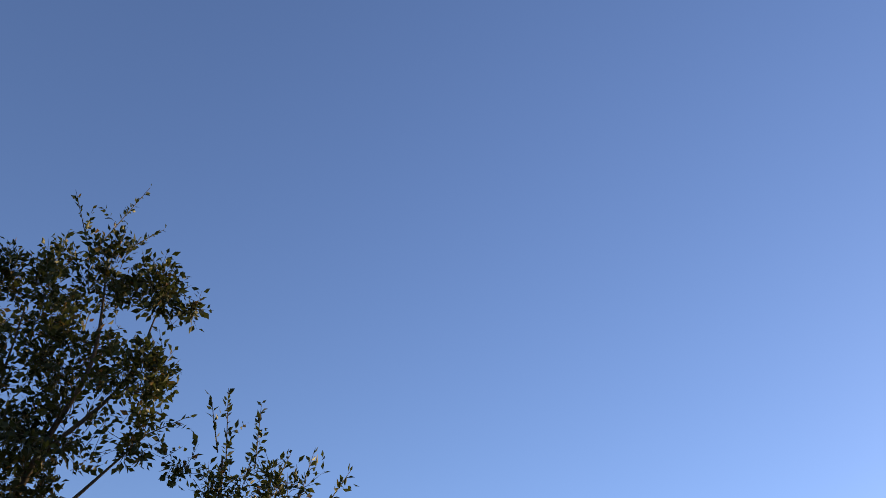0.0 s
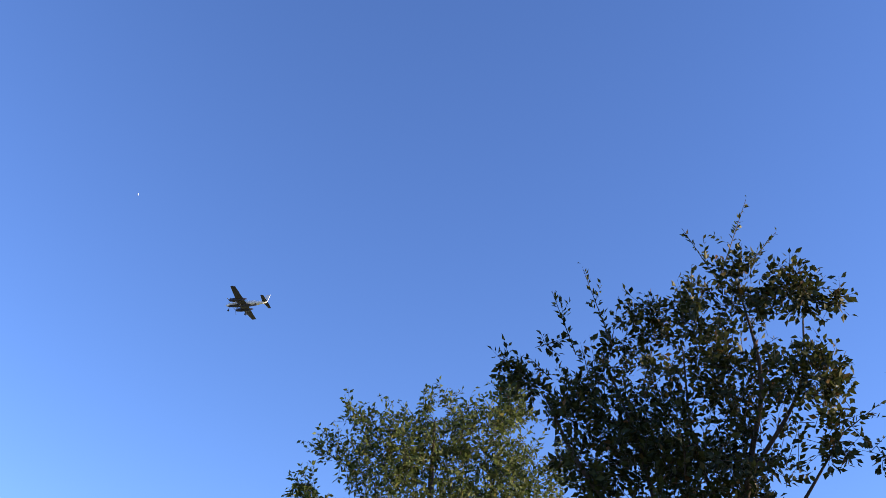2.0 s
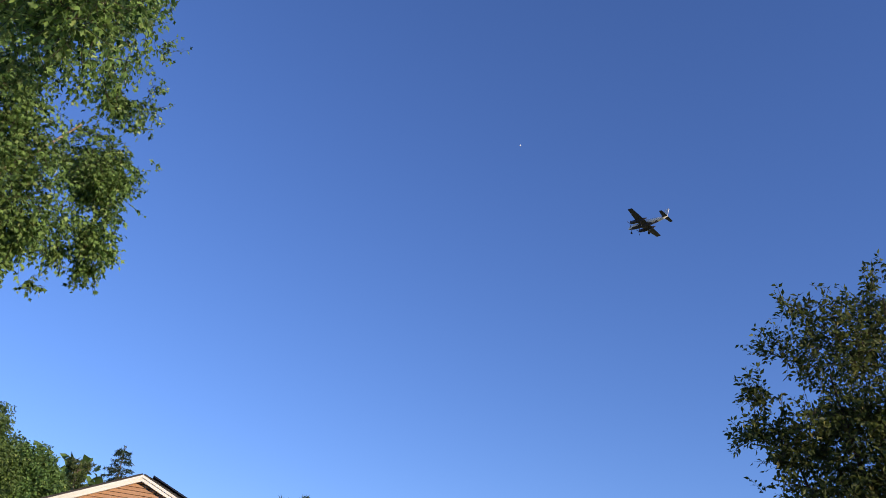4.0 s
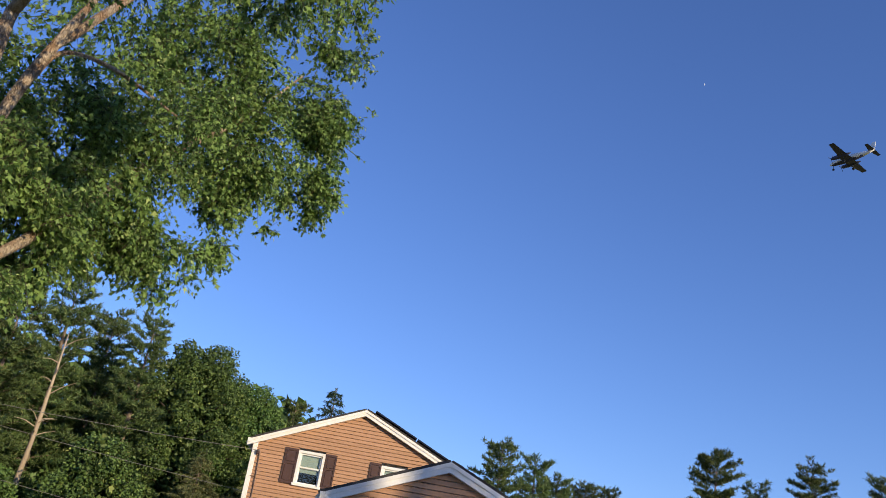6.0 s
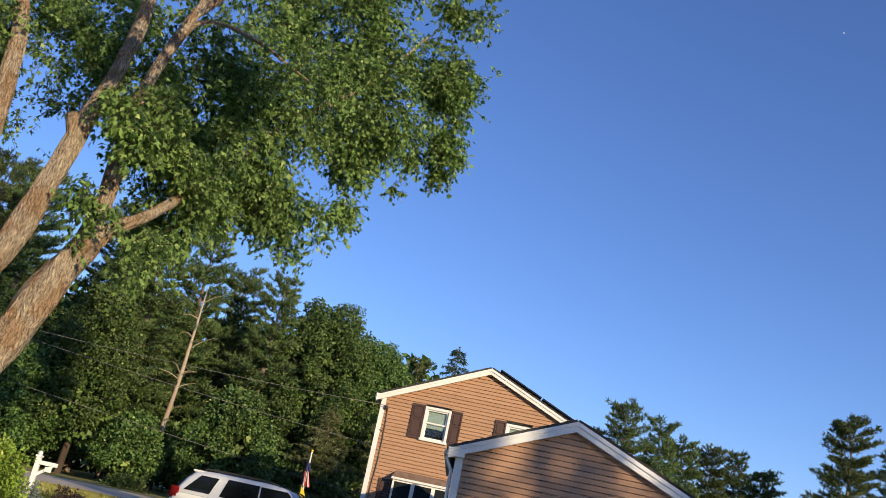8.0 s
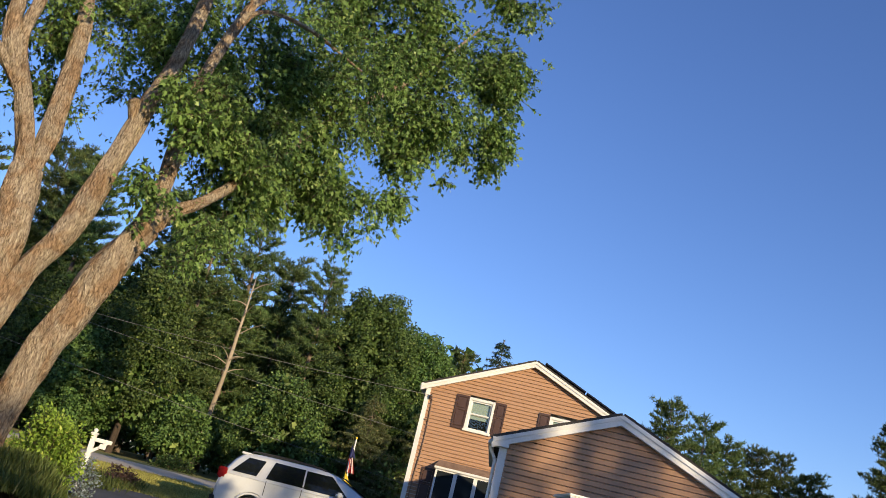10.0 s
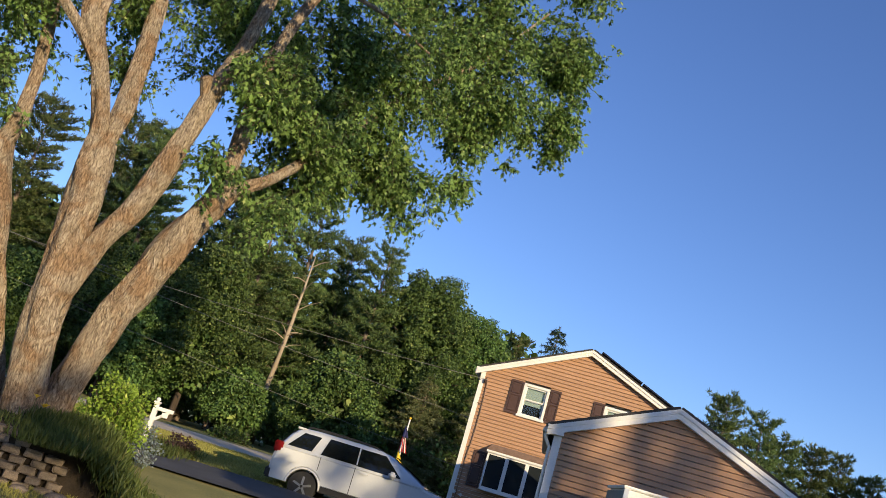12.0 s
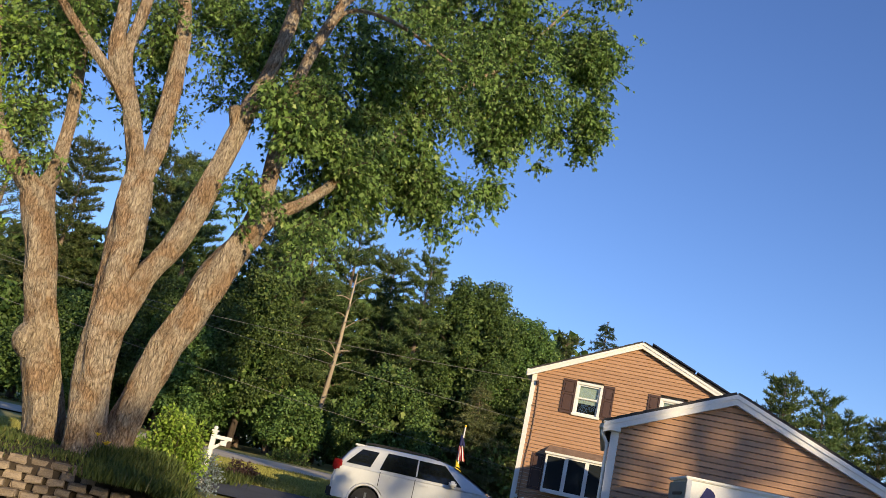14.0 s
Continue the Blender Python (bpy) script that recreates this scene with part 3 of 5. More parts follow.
# the many-stemmed maple on its bank
maple = tree("maple_tree", (-5.2, 12.7, 0.85), "large many-stemmed maple with furrowed bark and ragged green crown")
limbs(maple, "stem", [
    ("trunk", [(-5.16, 12.65, 0.5), (-5.18, 12.63, 1.0), (-5.33, 12.57, 2.35), (-5.42, 12.62, 3.85), (-5.50, 12.69, 4.75)], [0.34, 0.255, 0.235, 0.24, 0.24]),
    ("limb", [(-5.48, 12.66, 4.5), (-5.70, 12.64, 5.2), (-5.94, 12.61, 5.82), (-6.20, 12.5, 6.6), (-6.15, 12.5, 7.6), (-6.4, 12.6, 9.2)], [0.20, 0.15, 0.125, 0.10, 0.09, 0.05]),
    ("limb", [(-5.94, 12.62, 5.75), (-6.35, 12.4, 6.25), (-7.04, 12.05, 6.9), (-7.8, 11.8, 7.8)], [0.09, 0.085, 0.07, 0.04]),
    ("limb", [(-5.97, 12.6, 5.8), (-6.33, 12.42, 6.6), (-6.45, 12.35, 7.6), (-6.9, 12.3, 9.0)], [0.10, 0.13, 0.10, 0.05]),
    ("limb", [(-5.48, 12.7, 4.6), (-5.47, 12.85, 5.4), (-5.56, 12.99, 6.16), (-5.73, 13.14, 7.38), (-6.1, 13.2, 8.8)], [0.17, 0.17, 0.16, 0.13, 0.07]),
    ("limb", [(-5.27, 12.56, 2.45), (-5.05, 12.66, 3.3), (-4.68, 12.79, 4.25), (-4.37, 13.0, 6.08), (-4.17, 13.27, 7.57), (-4.2, 13.6, 9.0), (-4.0, 14.0, 11.5)], [0.20, 0.20, 0.185, 0.155, 0.125, 0.10, 0.04]),
    ("stem", [(-4.97, 12.98, 0.55), (-4.88, 13.02, 1.1), (-4.58, 13.13, 2.44), (-4.16, 13.28, 3.78), (-3.87, 13.36, 4.55)], [0.26, 0.225, 0.235, 0.24, 0.19]),
    ("limb", [(-3.90, 13.35, 4.45), (-3.60, 13.7, 4.98), (-3.22, 14.14, 5.48), (-2.46, 16.2, 7.46), (-2.09, 18.26, 9.14), (-0.78, 19.85, 11.22), (0.4, 21.2, 13.6)], [0.17, 0.12, 0.10, 0.10, 0.09, 0.06, 0.02]),
    ("limb", [(-3.95, 13.35, 4.40), (-3.90, 13.65, 5.43), (-3.99, 13.95, 7.12), (-3.71, 14.4, 8.93), (-3.0, 14.8, 11.5)], [0.17, 0.14, 0.11, 0.09, 0.04]),
    ("limb", [(-3.85, 14.3, 8.2), (-3.64, 14.9, 9.2), (-2.9, 15.6, 9.5), (-1.8, 16.8, 9.5)], [0.05, 0.045, 0.04, 0.02]),
    ("limb", [(-3.7, 14.4, 9.0), (-2.8, 17.0, 12.5), (-1.3, 20.0, 16.0), (-0.6, 21.5, 19.0)], [0.09, 0.08, 0.06, 0.02]),
    ("stub", [(-4.40, 12.96, 5.9), (-4.47, 12.86, 6.15), (-4.50, 12.80, 6.22)], [0.10, 0.09, 0.07]),
], BARK, 40, 0.16, 0.15, 16, 0.86)
second = tree("maple_tree", (-5.95, 13.05, 0.85), "straight grey-brown maple trunk with a burl, forked high up")
limbs(second, "stem", [
    ("trunk", [(-5.90, 13.05, 0.5), (-5.94, 13.05, 0.95), (-6.28, 12.9, 2.2), (-6.55, 12.75, 3.1), (-6.88, 12.59, 4.3)], [0.32, 0.265, 0.24, 0.21, 0.21]),
    ("limb", [(-6.86, 12.6, 4.2), (-7.15, 12.4, 4.5), (-7.40, 12.3, 4.75), (-7.75, 12.05, 5.55), (-8.1, 11.9, 7.2)], [0.16, 0.15, 0.14, 0.12, 0.05]),
    ("limb", [(-6.86, 12.6, 4.2), (-6.77, 12.65, 4.6), (-6.82, 12.75, 5.2), (-6.9, 12.81, 5.71), (-7.24, 13.08, 7.03), (-7.4, 13.2, 8.4)], [0.15, 0.13, 0.115, 0.11, 0.09, 0.04]),
    ("burl", [(-6.38, 12.78, 1.95), (-6.42, 12.70, 2.12), (-6.42, 12.70, 2.28), (-6.40, 12.76, 2.42)], [0.10, 0.15, 0.14, 0.07]),
], BARK, 40, 0.16, 0.15, 16, 0.86)


def crown(tr, seed, groups, leaf, size, width, per, length, twig_r, droop, lobed, material=None, twig_mat=None, gap=0.0, gap_scale=0.8, nm="crown"):
    """One leafy crown: groups of (lobes, twigs)."""
    rng = np.random.default_rng(seed)
    O, Wd, Ln = [], [], []
    for lobes, count in groups:
        o, w, l = sprigs(rng, lobes, count, length, droop)
        if gap:
            keep = np.array([noise.noise(Vector(p) * gap_scale) > -gap for p in o])
            o, w, l = o[keep], w[keep], l[keep]
        O.append(o), Wd.append(w), Ln.append(l)
    o, w, l = np.concatenate(O), np.concatenate(Wd), np.concatenate(Ln)
    hang(nm, leaves_mesh(nm, *leaf_set(rng, o, w, l, per, size, width, hang_down=droop), leaf, lobed), tr, kind="stuff")
    hang("twigwork", twig_mesh("twigwork", o, o + w * l[:, None], twig_r, twig_mat or BARK_DARK), tr, kind="stuff")
    return o, w, l


M_EDGE = [(1.07, 22.03, 15.30, 0.67), (0.83, 22.04, 13.09, 0.95), (0.84, 21.54, 10.71, 0.69), (-0.54, 20.04, 10.57, 1.42), (-1.65, 19.98, 12.33, 1.75), (-0.70, 19.54, 8.94, 0.46), (-1.71, 17.46, 6.83, 0.62), (-1.28, 17.50, 6.20, 0.28), (-2.80, 16.81, 7.23, 1.11), (-3.38, 15.17, 5.63, 0.69), (-3.24, 14.18, 4.71, 0.46)]
M_TOP = [(0.73, 22.15, 17.32, 1.34), (0.63, 22.64, 20.11, 1.26), (-1.27, 21.55, 19.52, 2.60), (-2.11, 19.43, 15.88, 2.24), (1.3, 21.64, 15.06, 0.87), (1.35, 21.63, 12.74, 0.65), (-3.61, 16.65, 9.18, 1.73), (-3.64, 18.18, 12.96, 2.28), (-0.69, 21.04, 15.86, 1.73)]
M_SPRAY = [(2.07, 21.96, 13.09, 0.21), (1.57, 22.00, 11.77, 0.27), (1.67, 21.99, 10.25, 0.20), (0.49, 21.55, 9.40, 0.13), (1.51, 22.00, 14.70, 0.35), (-0.71, 18.54, 7.32, 0.19), (-0.35, 19.55, 8.56, 0.18), (1.32, 22.01, 10.16, 0.29), (-1.00, 17.52, 5.99, 0.13), (1.59, 21.63, 10.78, 0.45)]
M_RIGHT = [(2.11, 21.25, 12.99, 0.33), (1.89, 21.27, 12.16, 0.41), (1.57, 21.3, 11.47, 0.35), (1.26, 21.32, 10.8, 0.37), (1.66, 21.29, 13.57, 0.45), (0.93, 20.84, 9.92, 0.3), (-0.52, 18.86, 7.65, 0.32), (-0.86, 18.35, 6.77, 0.26), (-1.33, 17.83, 6.16, 0.2), (1.17, 21.32, 12.19, 0.59)]
M_UP = [(-7.57, 12.44, 6.34, 0.66), (-7.03, 12.74, 5.65, 0.56), (-7.02, 12.52, 4.83, 0.41), (-7.51, 12.47, 5.34, 0.56), (-6.24, 13.13, 7.37, 0.58), (-6.03, 13.44, 6.16, 0.43), (-5.72, 13.79, 7.2, 0.54), (-5.43, 14.12, 7.96, 0.71), (-5.0, 14.27, 6.63, 0.44), (-5.28, 13.96, 5.83, 0.33), (-4.78, 14.34, 7.99, 0.61), (-6.98, 12.65, 7.05, 0.57), (-6.03, 13.44, 5.38, 0.38)]
M_FRONT = [(-3.67, 13.31, 4.75, 0.3), (-2.84, 14.52, 6.1, 0.4), (-2.66, 14.95, 6.66, 0.36), (-3.98, 12.91, 5.06, 0.30), (-3.51, 12.83, 6.01, 0.39), (-3.88, 12.73, 6.49, 0.32), (-3.91, 12.93, 4.45, 0.18), (-3.41, 13.27, 6.74, 0.45), (-3.13, 13.95, 6.38, 0.37)]
M_LEFT = [(-7.58, 12.31, 6.27, 0.75), (-7.31, 13.61, 6.57, 0.45), (-7.59, 12.89, 5.22, 0.38), (-6.27, 14.10, 7.77, 0.62), (-5.46, 14.74, 7.50, 0.52), (-5.69, 14.34, 6.20, 0.40), (-3.03, 13.15, 4.61, 0.43), (-3.62, 12.81, 4.75, 0.34), (-3.03, 12.74, 4.02, 0.21), (-7.72, 12.81, 8.00, 1.51), (-6.35, 14.07, 9.51, 1.61)]
M_MID = [(-4.4, 15.0, 7.6, 0.9), (-3.6, 14.6, 6.3, 0.7), (-3.0, 16.6, 6.6, 0.8), (-2.7, 17.0, 8.3, 1.4), (-2.0, 17.6, 9.6, 1.5), (-5.3, 15.2, 9.0, 1.0), (-6.9, 14.2, 7.4, 0.9), (-8.2, 13.4, 7.0, 1.1), (-2.78, 15.64, 6.23, 0.61), (-2.11, 16.75, 6.74, 0.60), (-1.53, 17.31, 6.33, 0.39), (-2.91, 15.11, 5.29, 0.39), (-1.07, 17.84, 7.20, 0.32), (-3.62, 14.66, 6.77, 0.59), (-2.83, 15.64, 7.33, 0.47), (-3.60, 16.00, 8.61, 0.99)]
crown(maple, 11, [(M_EDGE, 5600), (M_TOP, 4600), (M_SPRAY, 360), (M_RIGHT, 900)], MAPLE, 0.13, 0.8, 9, 0.55, 0.006, 0.7, True, gap=0.04, gap_scale=1.25)
# overhead foliage and limb added above the view to shade the inner crown
M_SHADE = [(-1.5, 8.5, 8.9, 0.6), (-0.3, 9.5, 9.4, 0.8), (0.6, 10.5, 10.2, 0.9), (-2.3, 10.5, 9.7, 0.8), (-0.6, 11.5, 10.4, 0.9), (-1.2, 9.6, 8.3, 0.6), (-2.6, 10.4, 8.3, 0.5), (0.3, 9.6, 8.6, 0.7), (-0.4, 10.6, 8.9, 0.7)]
limbs(maple, "stem", [("limb", [(-4.2, 13.6, 9.0), (-3.2, 12.0, 9.6), (-1.8, 10.2, 9.7), (-0.6, 9.4, 9.8)], [0.09, 0.07, 0.05, 0.02])], BARK, 12, 0.10, 0.0, 8)
crown(maple, 14, [(M_SHADE, 2500)], MAPLE, 0.10, 0.8, 9, 0.42, 0.005, 0.5, True, gap=-0.01, gap_scale=1.3, nm="near_crown")
crown(maple, 12, [(M_MID, 5000), (M_FRONT, 620)], MAPLE, 0.10, 0.8, 9, 0.42, 0.005, 0.7, True, gap=0.08, gap_scale=1.5, nm="inner_crown")
crown(maple, 13, [(M_LEFT, 2700), (M_UP, 2300)], MAPLE, 0.085, 0.8, 9, 0.36, 0.005, 0.6, True, gap=-0.07, gap_scale=1.6, nm="upper_crown")

# the small dark ornamental trees close by
S_LOBES = [(8.98, 2.00, 7.31, 0.43), (8.91, 1.49, 7.19, 0.33), (9.11, 2.55, 7.03, 0.44), (9.21, 3.11, 6.87, 0.44), (8.84, 3.43, 6.25, 0.42), (9.12, 2.21, 6.45, 0.52), (8.91, 1.50, 6.21, 0.41), (8.44, 3.76, 6.09, 0.35), (9.09, 2.87, 5.93, 0.65), (9.08, 2.01, 5.67, 0.50), (8.67, 3.55, 5.61, 0.53), (9.04, 1.38, 5.67, 0.31), (8.24, 4.10, 6.36, 0.18), (9.0, 2.8, 4.9, 1.1)]
S_EDGE = [(8.96, 3.18, 7.33, 0.22), (9.06, 2.95, 7.35, 0.24), (9.17, 2.66, 7.53, 0.21), (8.89, 3.33, 7.02, 0.24), (8.33, 3.94, 6.79, 0.09), (9.22, 1.00, 5.55, 0.19), (9.19, 1.19, 7.17, 0.15), (8.17, 4.21, 6.40, 0.13), (8.79, 3.52, 6.64, 0.26), (8.09, 4.33, 6.54, 0.09)]
S_SHOOTS = [(9.09, 2.30, 7.64, 9.20, 1.97, 8.70), (9.09, 2.29, 7.57, 8.96, 2.65, 8.35), (9.15, 2.12, 7.65, 9.27, 1.70, 8.20), (8.65, 3.35, 6.82, 8.50, 3.65, 7.79), (8.48, 3.69, 6.70, 8.33, 3.94, 7.48), (8.34, 3.93, 6.26, 8.07, 4.35, 6.62),
            (8.36, 3.90, 6.39, 8.23, 4.11, 6.62), (9.29, 1.64, 7.51, 9.39, 1.18, 7.39), (8.95, 2.69, 7.18, 9.02, 2.51, 7.67), (9.26, 1.76, 7.22, 9.33, 1.49, 7.73), (9.36, 1.35, 5.80, 9.43, 0.98, 6.09), (9.27, 1.70, 7.51, 9.36, 1.33, 7.02)]
R_LOBES = [(9.05, 0.25, 5.41, 0.30), (8.82, 0.49, 5.13, 0.23), (8.88, -0.09, 5.22, 0.27), (9.06, 0.12, 4.75, 0.48)]
R_SHOOTS = [(8.92, 0.45, 5.39, 8.90, 0.58, 6.18), (8.91, 0.55, 5.53, 8.88, 0.71, 6.04), (8.95, 0.20, 5.43, 8.95, 0.25, 6.08), (8.97, -0.02, 5.35, 8.98, -0.10, 5.63), (8.99, -0.24, 5.22, 8.99, -0.31, 5.69), (8.99, -0.50, 5.20, 9.00, -0.67, 5.54)]


def shoot_leaves(tr, seed, shoots, leaf, size, width):
    """Long upright shoots with leaves set along them."""
    rng = np.random.default_rng(seed)
    s = np.array(shoots)
    o, e = s[:, :3], s[:, 3:]
    L = np.linalg.norm(e - o, axis=1)
    base, axis, nor, ln, wd = [], [], [], [], []
    for a, b, l in zip(o, e, L):
        d = unit(b - a)
        one = np.repeat(a[None], 1, 0)
        r = leaf_set(rng, one, d[None], np.array([l]), int(l / 0.032), size, width, 0.7, -0.1, 0.004)
        for q, z in zip((base, axis, nor, ln, wd), r):
            q.append(z)
        for k in range(int(l / 0.3)):
            p = a + (b - a) * rng.uniform(0.05, 0.6)
            w = unit(d + rng.normal(size=3) * 0.6)
            r = leaf_set(rng, p[None], w[None], np.array([0.28]), 8, size, width, 0.7, -0.1, 0.004)
            for q, z in zip((base, axis, nor, ln, wd), r):
                q.append(z)
    hang("shoot_foliage", leaves_mesh("shoot_foliage", *[np.concatenate(q) for q in (base, axis, nor, ln, wd)], leaf), tr, kind="stuff")
    for k in range(len(o)):
        hang("shoot", twig_mesh("shoot", o[k:k + 1], e[k:k + 1], 0.008, BARK_DARK), tr)


plum = tree("ornamental_tree", (9.2, 2.4, 0.0), "small dark-leaved ornamental tree with upright shoots")
limbs(plum, "stem", [
    ("trunk", [(9.1, 2.6, 0.0), (9.15, 2.6, 1.6), (9.2, 2.55, 3.2)], [0.13, 0.10, 0.085]),
    ("limb", [(9.2, 2.55, 3.1), (9.25, 2.35, 4.6), (9.2, 2.15, 5.6), (9.1, 1.95, 6.4), (9.08, 2.1, 7.5)], [0.06, 0.045, 0.03, 0.02, 0.008]),
    ("limb", [(9.2, 2.55, 3.1), (9.1, 2.9, 4.5), (8.95, 3.2, 5.8), (8.7, 3.5, 6.8)], [0.05, 0.035, 0.02, 0.008]),
    ("limb", [(9.2, 2.35, 4.9), (9.2, 2.7, 5.8), (9.1, 2.75, 6.9)], [0.025, 0.018, 0.007]),
    ("limb", [(9.2, 2.2, 5.4), (9.1, 1.6, 6.2), (9.2, 1.5, 7.1)], [0.025, 0.017, 0.007]),
    ("limb", [(9.2, 2.5, 4.0), (9.2, 1.8, 5.0), (9.3, 1.3, 5.8)], [0.025, 0.018, 0.007]),
    ("limb", [(9.1, 2.9, 4.4), (8.6, 3.6, 5.4), (8.3, 3.95, 6.2)], [0.035, 0.025, 0.01]),
], BARK_DARK, 7)
crown(plum, 21, [([(x, y, z, r * 0.86) for x, y, z, r in S_LOBES], 1500), (S_EDGE, 150)], PLUM, 0.082, 0.58, 11, 0.30, 0.004, 0.0, False, gap=0.27, gap_scale=2.4)
shoot_leaves(plum, 22, S_SHOOTS, PLUM, 0.075, 0.45)
plum2 = tree("ornamental_tree", (9.1, 0.1, 0.0), "slender dark-leaved ornamental shrub with upright shoots")
limbs(plum2, "stem", [
    ("trunk", [(9.1, 0.1, 0.0), (9.1, 0.12, 2.0), (9.05, 0.15, 3.8)], [0.08, 0.065, 0.05]),
    ("limb", [(9.05, 0.15, 3.7), (8.95, 0.4, 4.8), (8.92, 0.5, 5.5)], [0.035, 0.025, 0.01]),
    ("limb", [(9.05, 0.15, 3.7), (8.95, -0.1, 4.7), (8.97, -0.25, 5.3)], [0.035, 0.025, 0.01]),
], BARK_DARK, 7)
crown(plum2, 23, [(R_LOBES, 190)], PLUM, 0.075, 0.5, 8, 0.28, 0.004, 0.0, False, gap=0.25, gap_scale=2.4)
shoot_leaves(plum2, 24, R_SHOOTS, PLUM, 0.08, 0.45)

O_LOBES = [(21.40, 15.46, 12.93, 1.24), (20.22, 16.13, 11.46, 1.20), (23.06, 14.88, 13.37, 1.01), (24.43, 14.62, 13.79, 1.05), (19.35, 16.36, 9.85, 1.07), (21.20, 15.72, 10.52, 1.72), (23.11, 14.80, 11.61, 1.62), (18.97, 16.77, 8.79, 0.73), (20.82, 16.19, 8.89, 1.69), (22.57, 14.71, 9.17, 2.07), (24.81, 14.00, 12.51, 1.32), (23.88, 13.61, 9.85, 1.95), (18.94, 16.80, 12.82, 0.21), (19.23, 16.50, 12.50, 0.34), (18.42, 17.33, 10.21, 0.41), (18.36, 17.40, 9.09, 0.49), (19.05, 17.13, 11.19, 0.76), (19.92, 16.47, 12.91, 0.70), (23.98, 14.39, 14.80, 0.76), (22.0, 15.3, 6.6, 2.6), (19.9, 16.6, 6.6, 1.8)]
locust = tree("shade_tree", (22.0, 15.3, 0.3), "tall fine-leaved yellow-green shade tree")
limbs(locust, "stem", [
    ("trunk", [(22.0, 15.3, 0.0), (22.0, 15.3, 3.5), (21.9, 15.3, 7.0)], [0.30, 0.24, 0.19]),
    ("limb", [(21.9, 15.3, 6.8), (21.6, 15.4, 10.0), (21.4, 15.5, 13.2)], [0.16, 0.11, 0.03]),
    ("limb", [(21.9, 15.3, 5.5), (20.8, 16.0, 8.0), (19.9, 16.2, 10.8)], [0.14, 0.09, 0.02]),
    ("limb", [(21.9, 15.3, 6.0), (23.0, 14.8, 9.0), (23.8, 14.6, 13.0)], [0.14, 0.09, 0.02]),
    ("limb", [(21.9, 15.3, 5.0), (20.2, 16.5, 6.6), (19.0, 16.8, 8.6)], [0.11, 0.07, 0.02]),
], BARK_DARK, 7)
crown(locust, 31, [(O_LOBES, 5600)], LOCUST, 0.17, 0.5, 10, 0.70, 0.008, 0.1, False, gap=0.24, gap_scale=0.7)


# ---- the woods across the street ----
def lump_leaves(rng, lobes, dense, size, droop=0.35):
    """Leaves lying on the outsides of many round lumps (x, y, z, radius), turned outwards; none inside another lump."""
    lb = np.array(lobes, float)
    n = np.maximum((dense * lb[:, 3] ** 2).astype(int), 8)
    i = np.repeat(np.arange(len(lb)), n)
    d = unit(rng.normal(size=(len(i), 3)))
    ph = rng.random((len(lb), 3))[i] * 6.28
    swell = 1 + 0.16 * np.sin(d[:, 0] * 5 + ph[:, 0]) * np.sin(d[:, 1] * 5 + ph[:, 1]) + 0.14 * np.sin(d[:, 2] * 7 + ph[:, 2])
    pos = lb[i, :3] + d * (lb[i, 3] * swell * (0.60 + 0.55 * rng.random(len(i))))[:, None] * np.array([1, 1, 0.8])
    keep = np.ones(len(i), bool)
    for k in range(len(lb)):
        near = ((pos - lb[k, :3]) ** 2).sum(1) < (0.62 * lb[k, 3]) ** 2
        keep &= ~(near & (i != k))
    pos, d = pos[keep], d[keep]
    m = len(pos)
    nor = unit(d * 0.8 + rng.normal(size=(m, 3)) * 0.85 + np.array([0, 0, 0.25]))
    axis = unit(np.cross(nor, rng.normal(size=(m, 3))) + np.array([0, 0, -droop]) + d * 0.3)
    ln = size * (0.6 + 0.7 * rng.random(m))
    return pos, axis, nor, ln, ln * 0.72


def broad_tree(base, height, radius, seed, leaf, label, low=0.10, lumps=60, dense=900, size=0.20, core=True, lump=0.25, group="woods across the street"):
    """A broadleaf tree: trunk, boughs, and a crown of many leafy lumps with dark gaps between them."""
    rng = np.random.default_rng(seed)
    x, y = base
    z = ground_z(x, y)
    tr = tree("broadleaf_tree", (x, y, z), label, "tree", group)
    h = height
    sets = [("trunk", [(x, y, z - 0.1), (x + 0.1, y, z + h * 0.4), (x + rng.normal() * 0.3, y, z + h * 0.85)], [0.020 * h, 0.014 * h, 0.03])]
    lobes = []
    for i in range(lumps):
        q = low + (0.95 - low) * ((i + 0.5) / lumps) ** 0.85
        env = radius * math.sin(math.pi * min(0.96, 0.24 + 0.70 * q)) ** 0.75
        a = i * 2.4 + rng.random() * 0.7
        rr = radius * lump * (0.45 + 1.0 * rng.random())
        out = max(env * (0.86 + 0.28 * rng.random()) - rr, 0.0)
        c = (x + math.cos(a) * out, y + math.sin(a) * out, z + h * q - rr * 0.3)
        lobes.append((*c, rr))
        if i % 3 == 0:
            sets.append(("bough", [(x, y, z + h * q * 0.8), ((x + c[0]) / 2, (y + c[1]) / 2, z + h * q * 0.92), c], [0.008 * h, 0.005 * h, 0.015]))
    limbs(tr, "stem", sets, BARK_DARK, 6, steps=3)
    hang("crown", leaves_mesh("crown", *lump_leaves(rng, lobes, dense, size), leaf), tr, kind="stuff")
    if core:
        inner = [(x, y, z + h * q, radius * 0.50 * math.sin(math.pi * (0.25 + 0.6 * q))) for q in np.linspace(low + 0.06, 0.82, 9)]
        hang("inner_crown", leaves_mesh("inner_crown", *lump_leaves(rng, inner, 620, 0.3), leaf), tr, kind="stuff")
    return tr


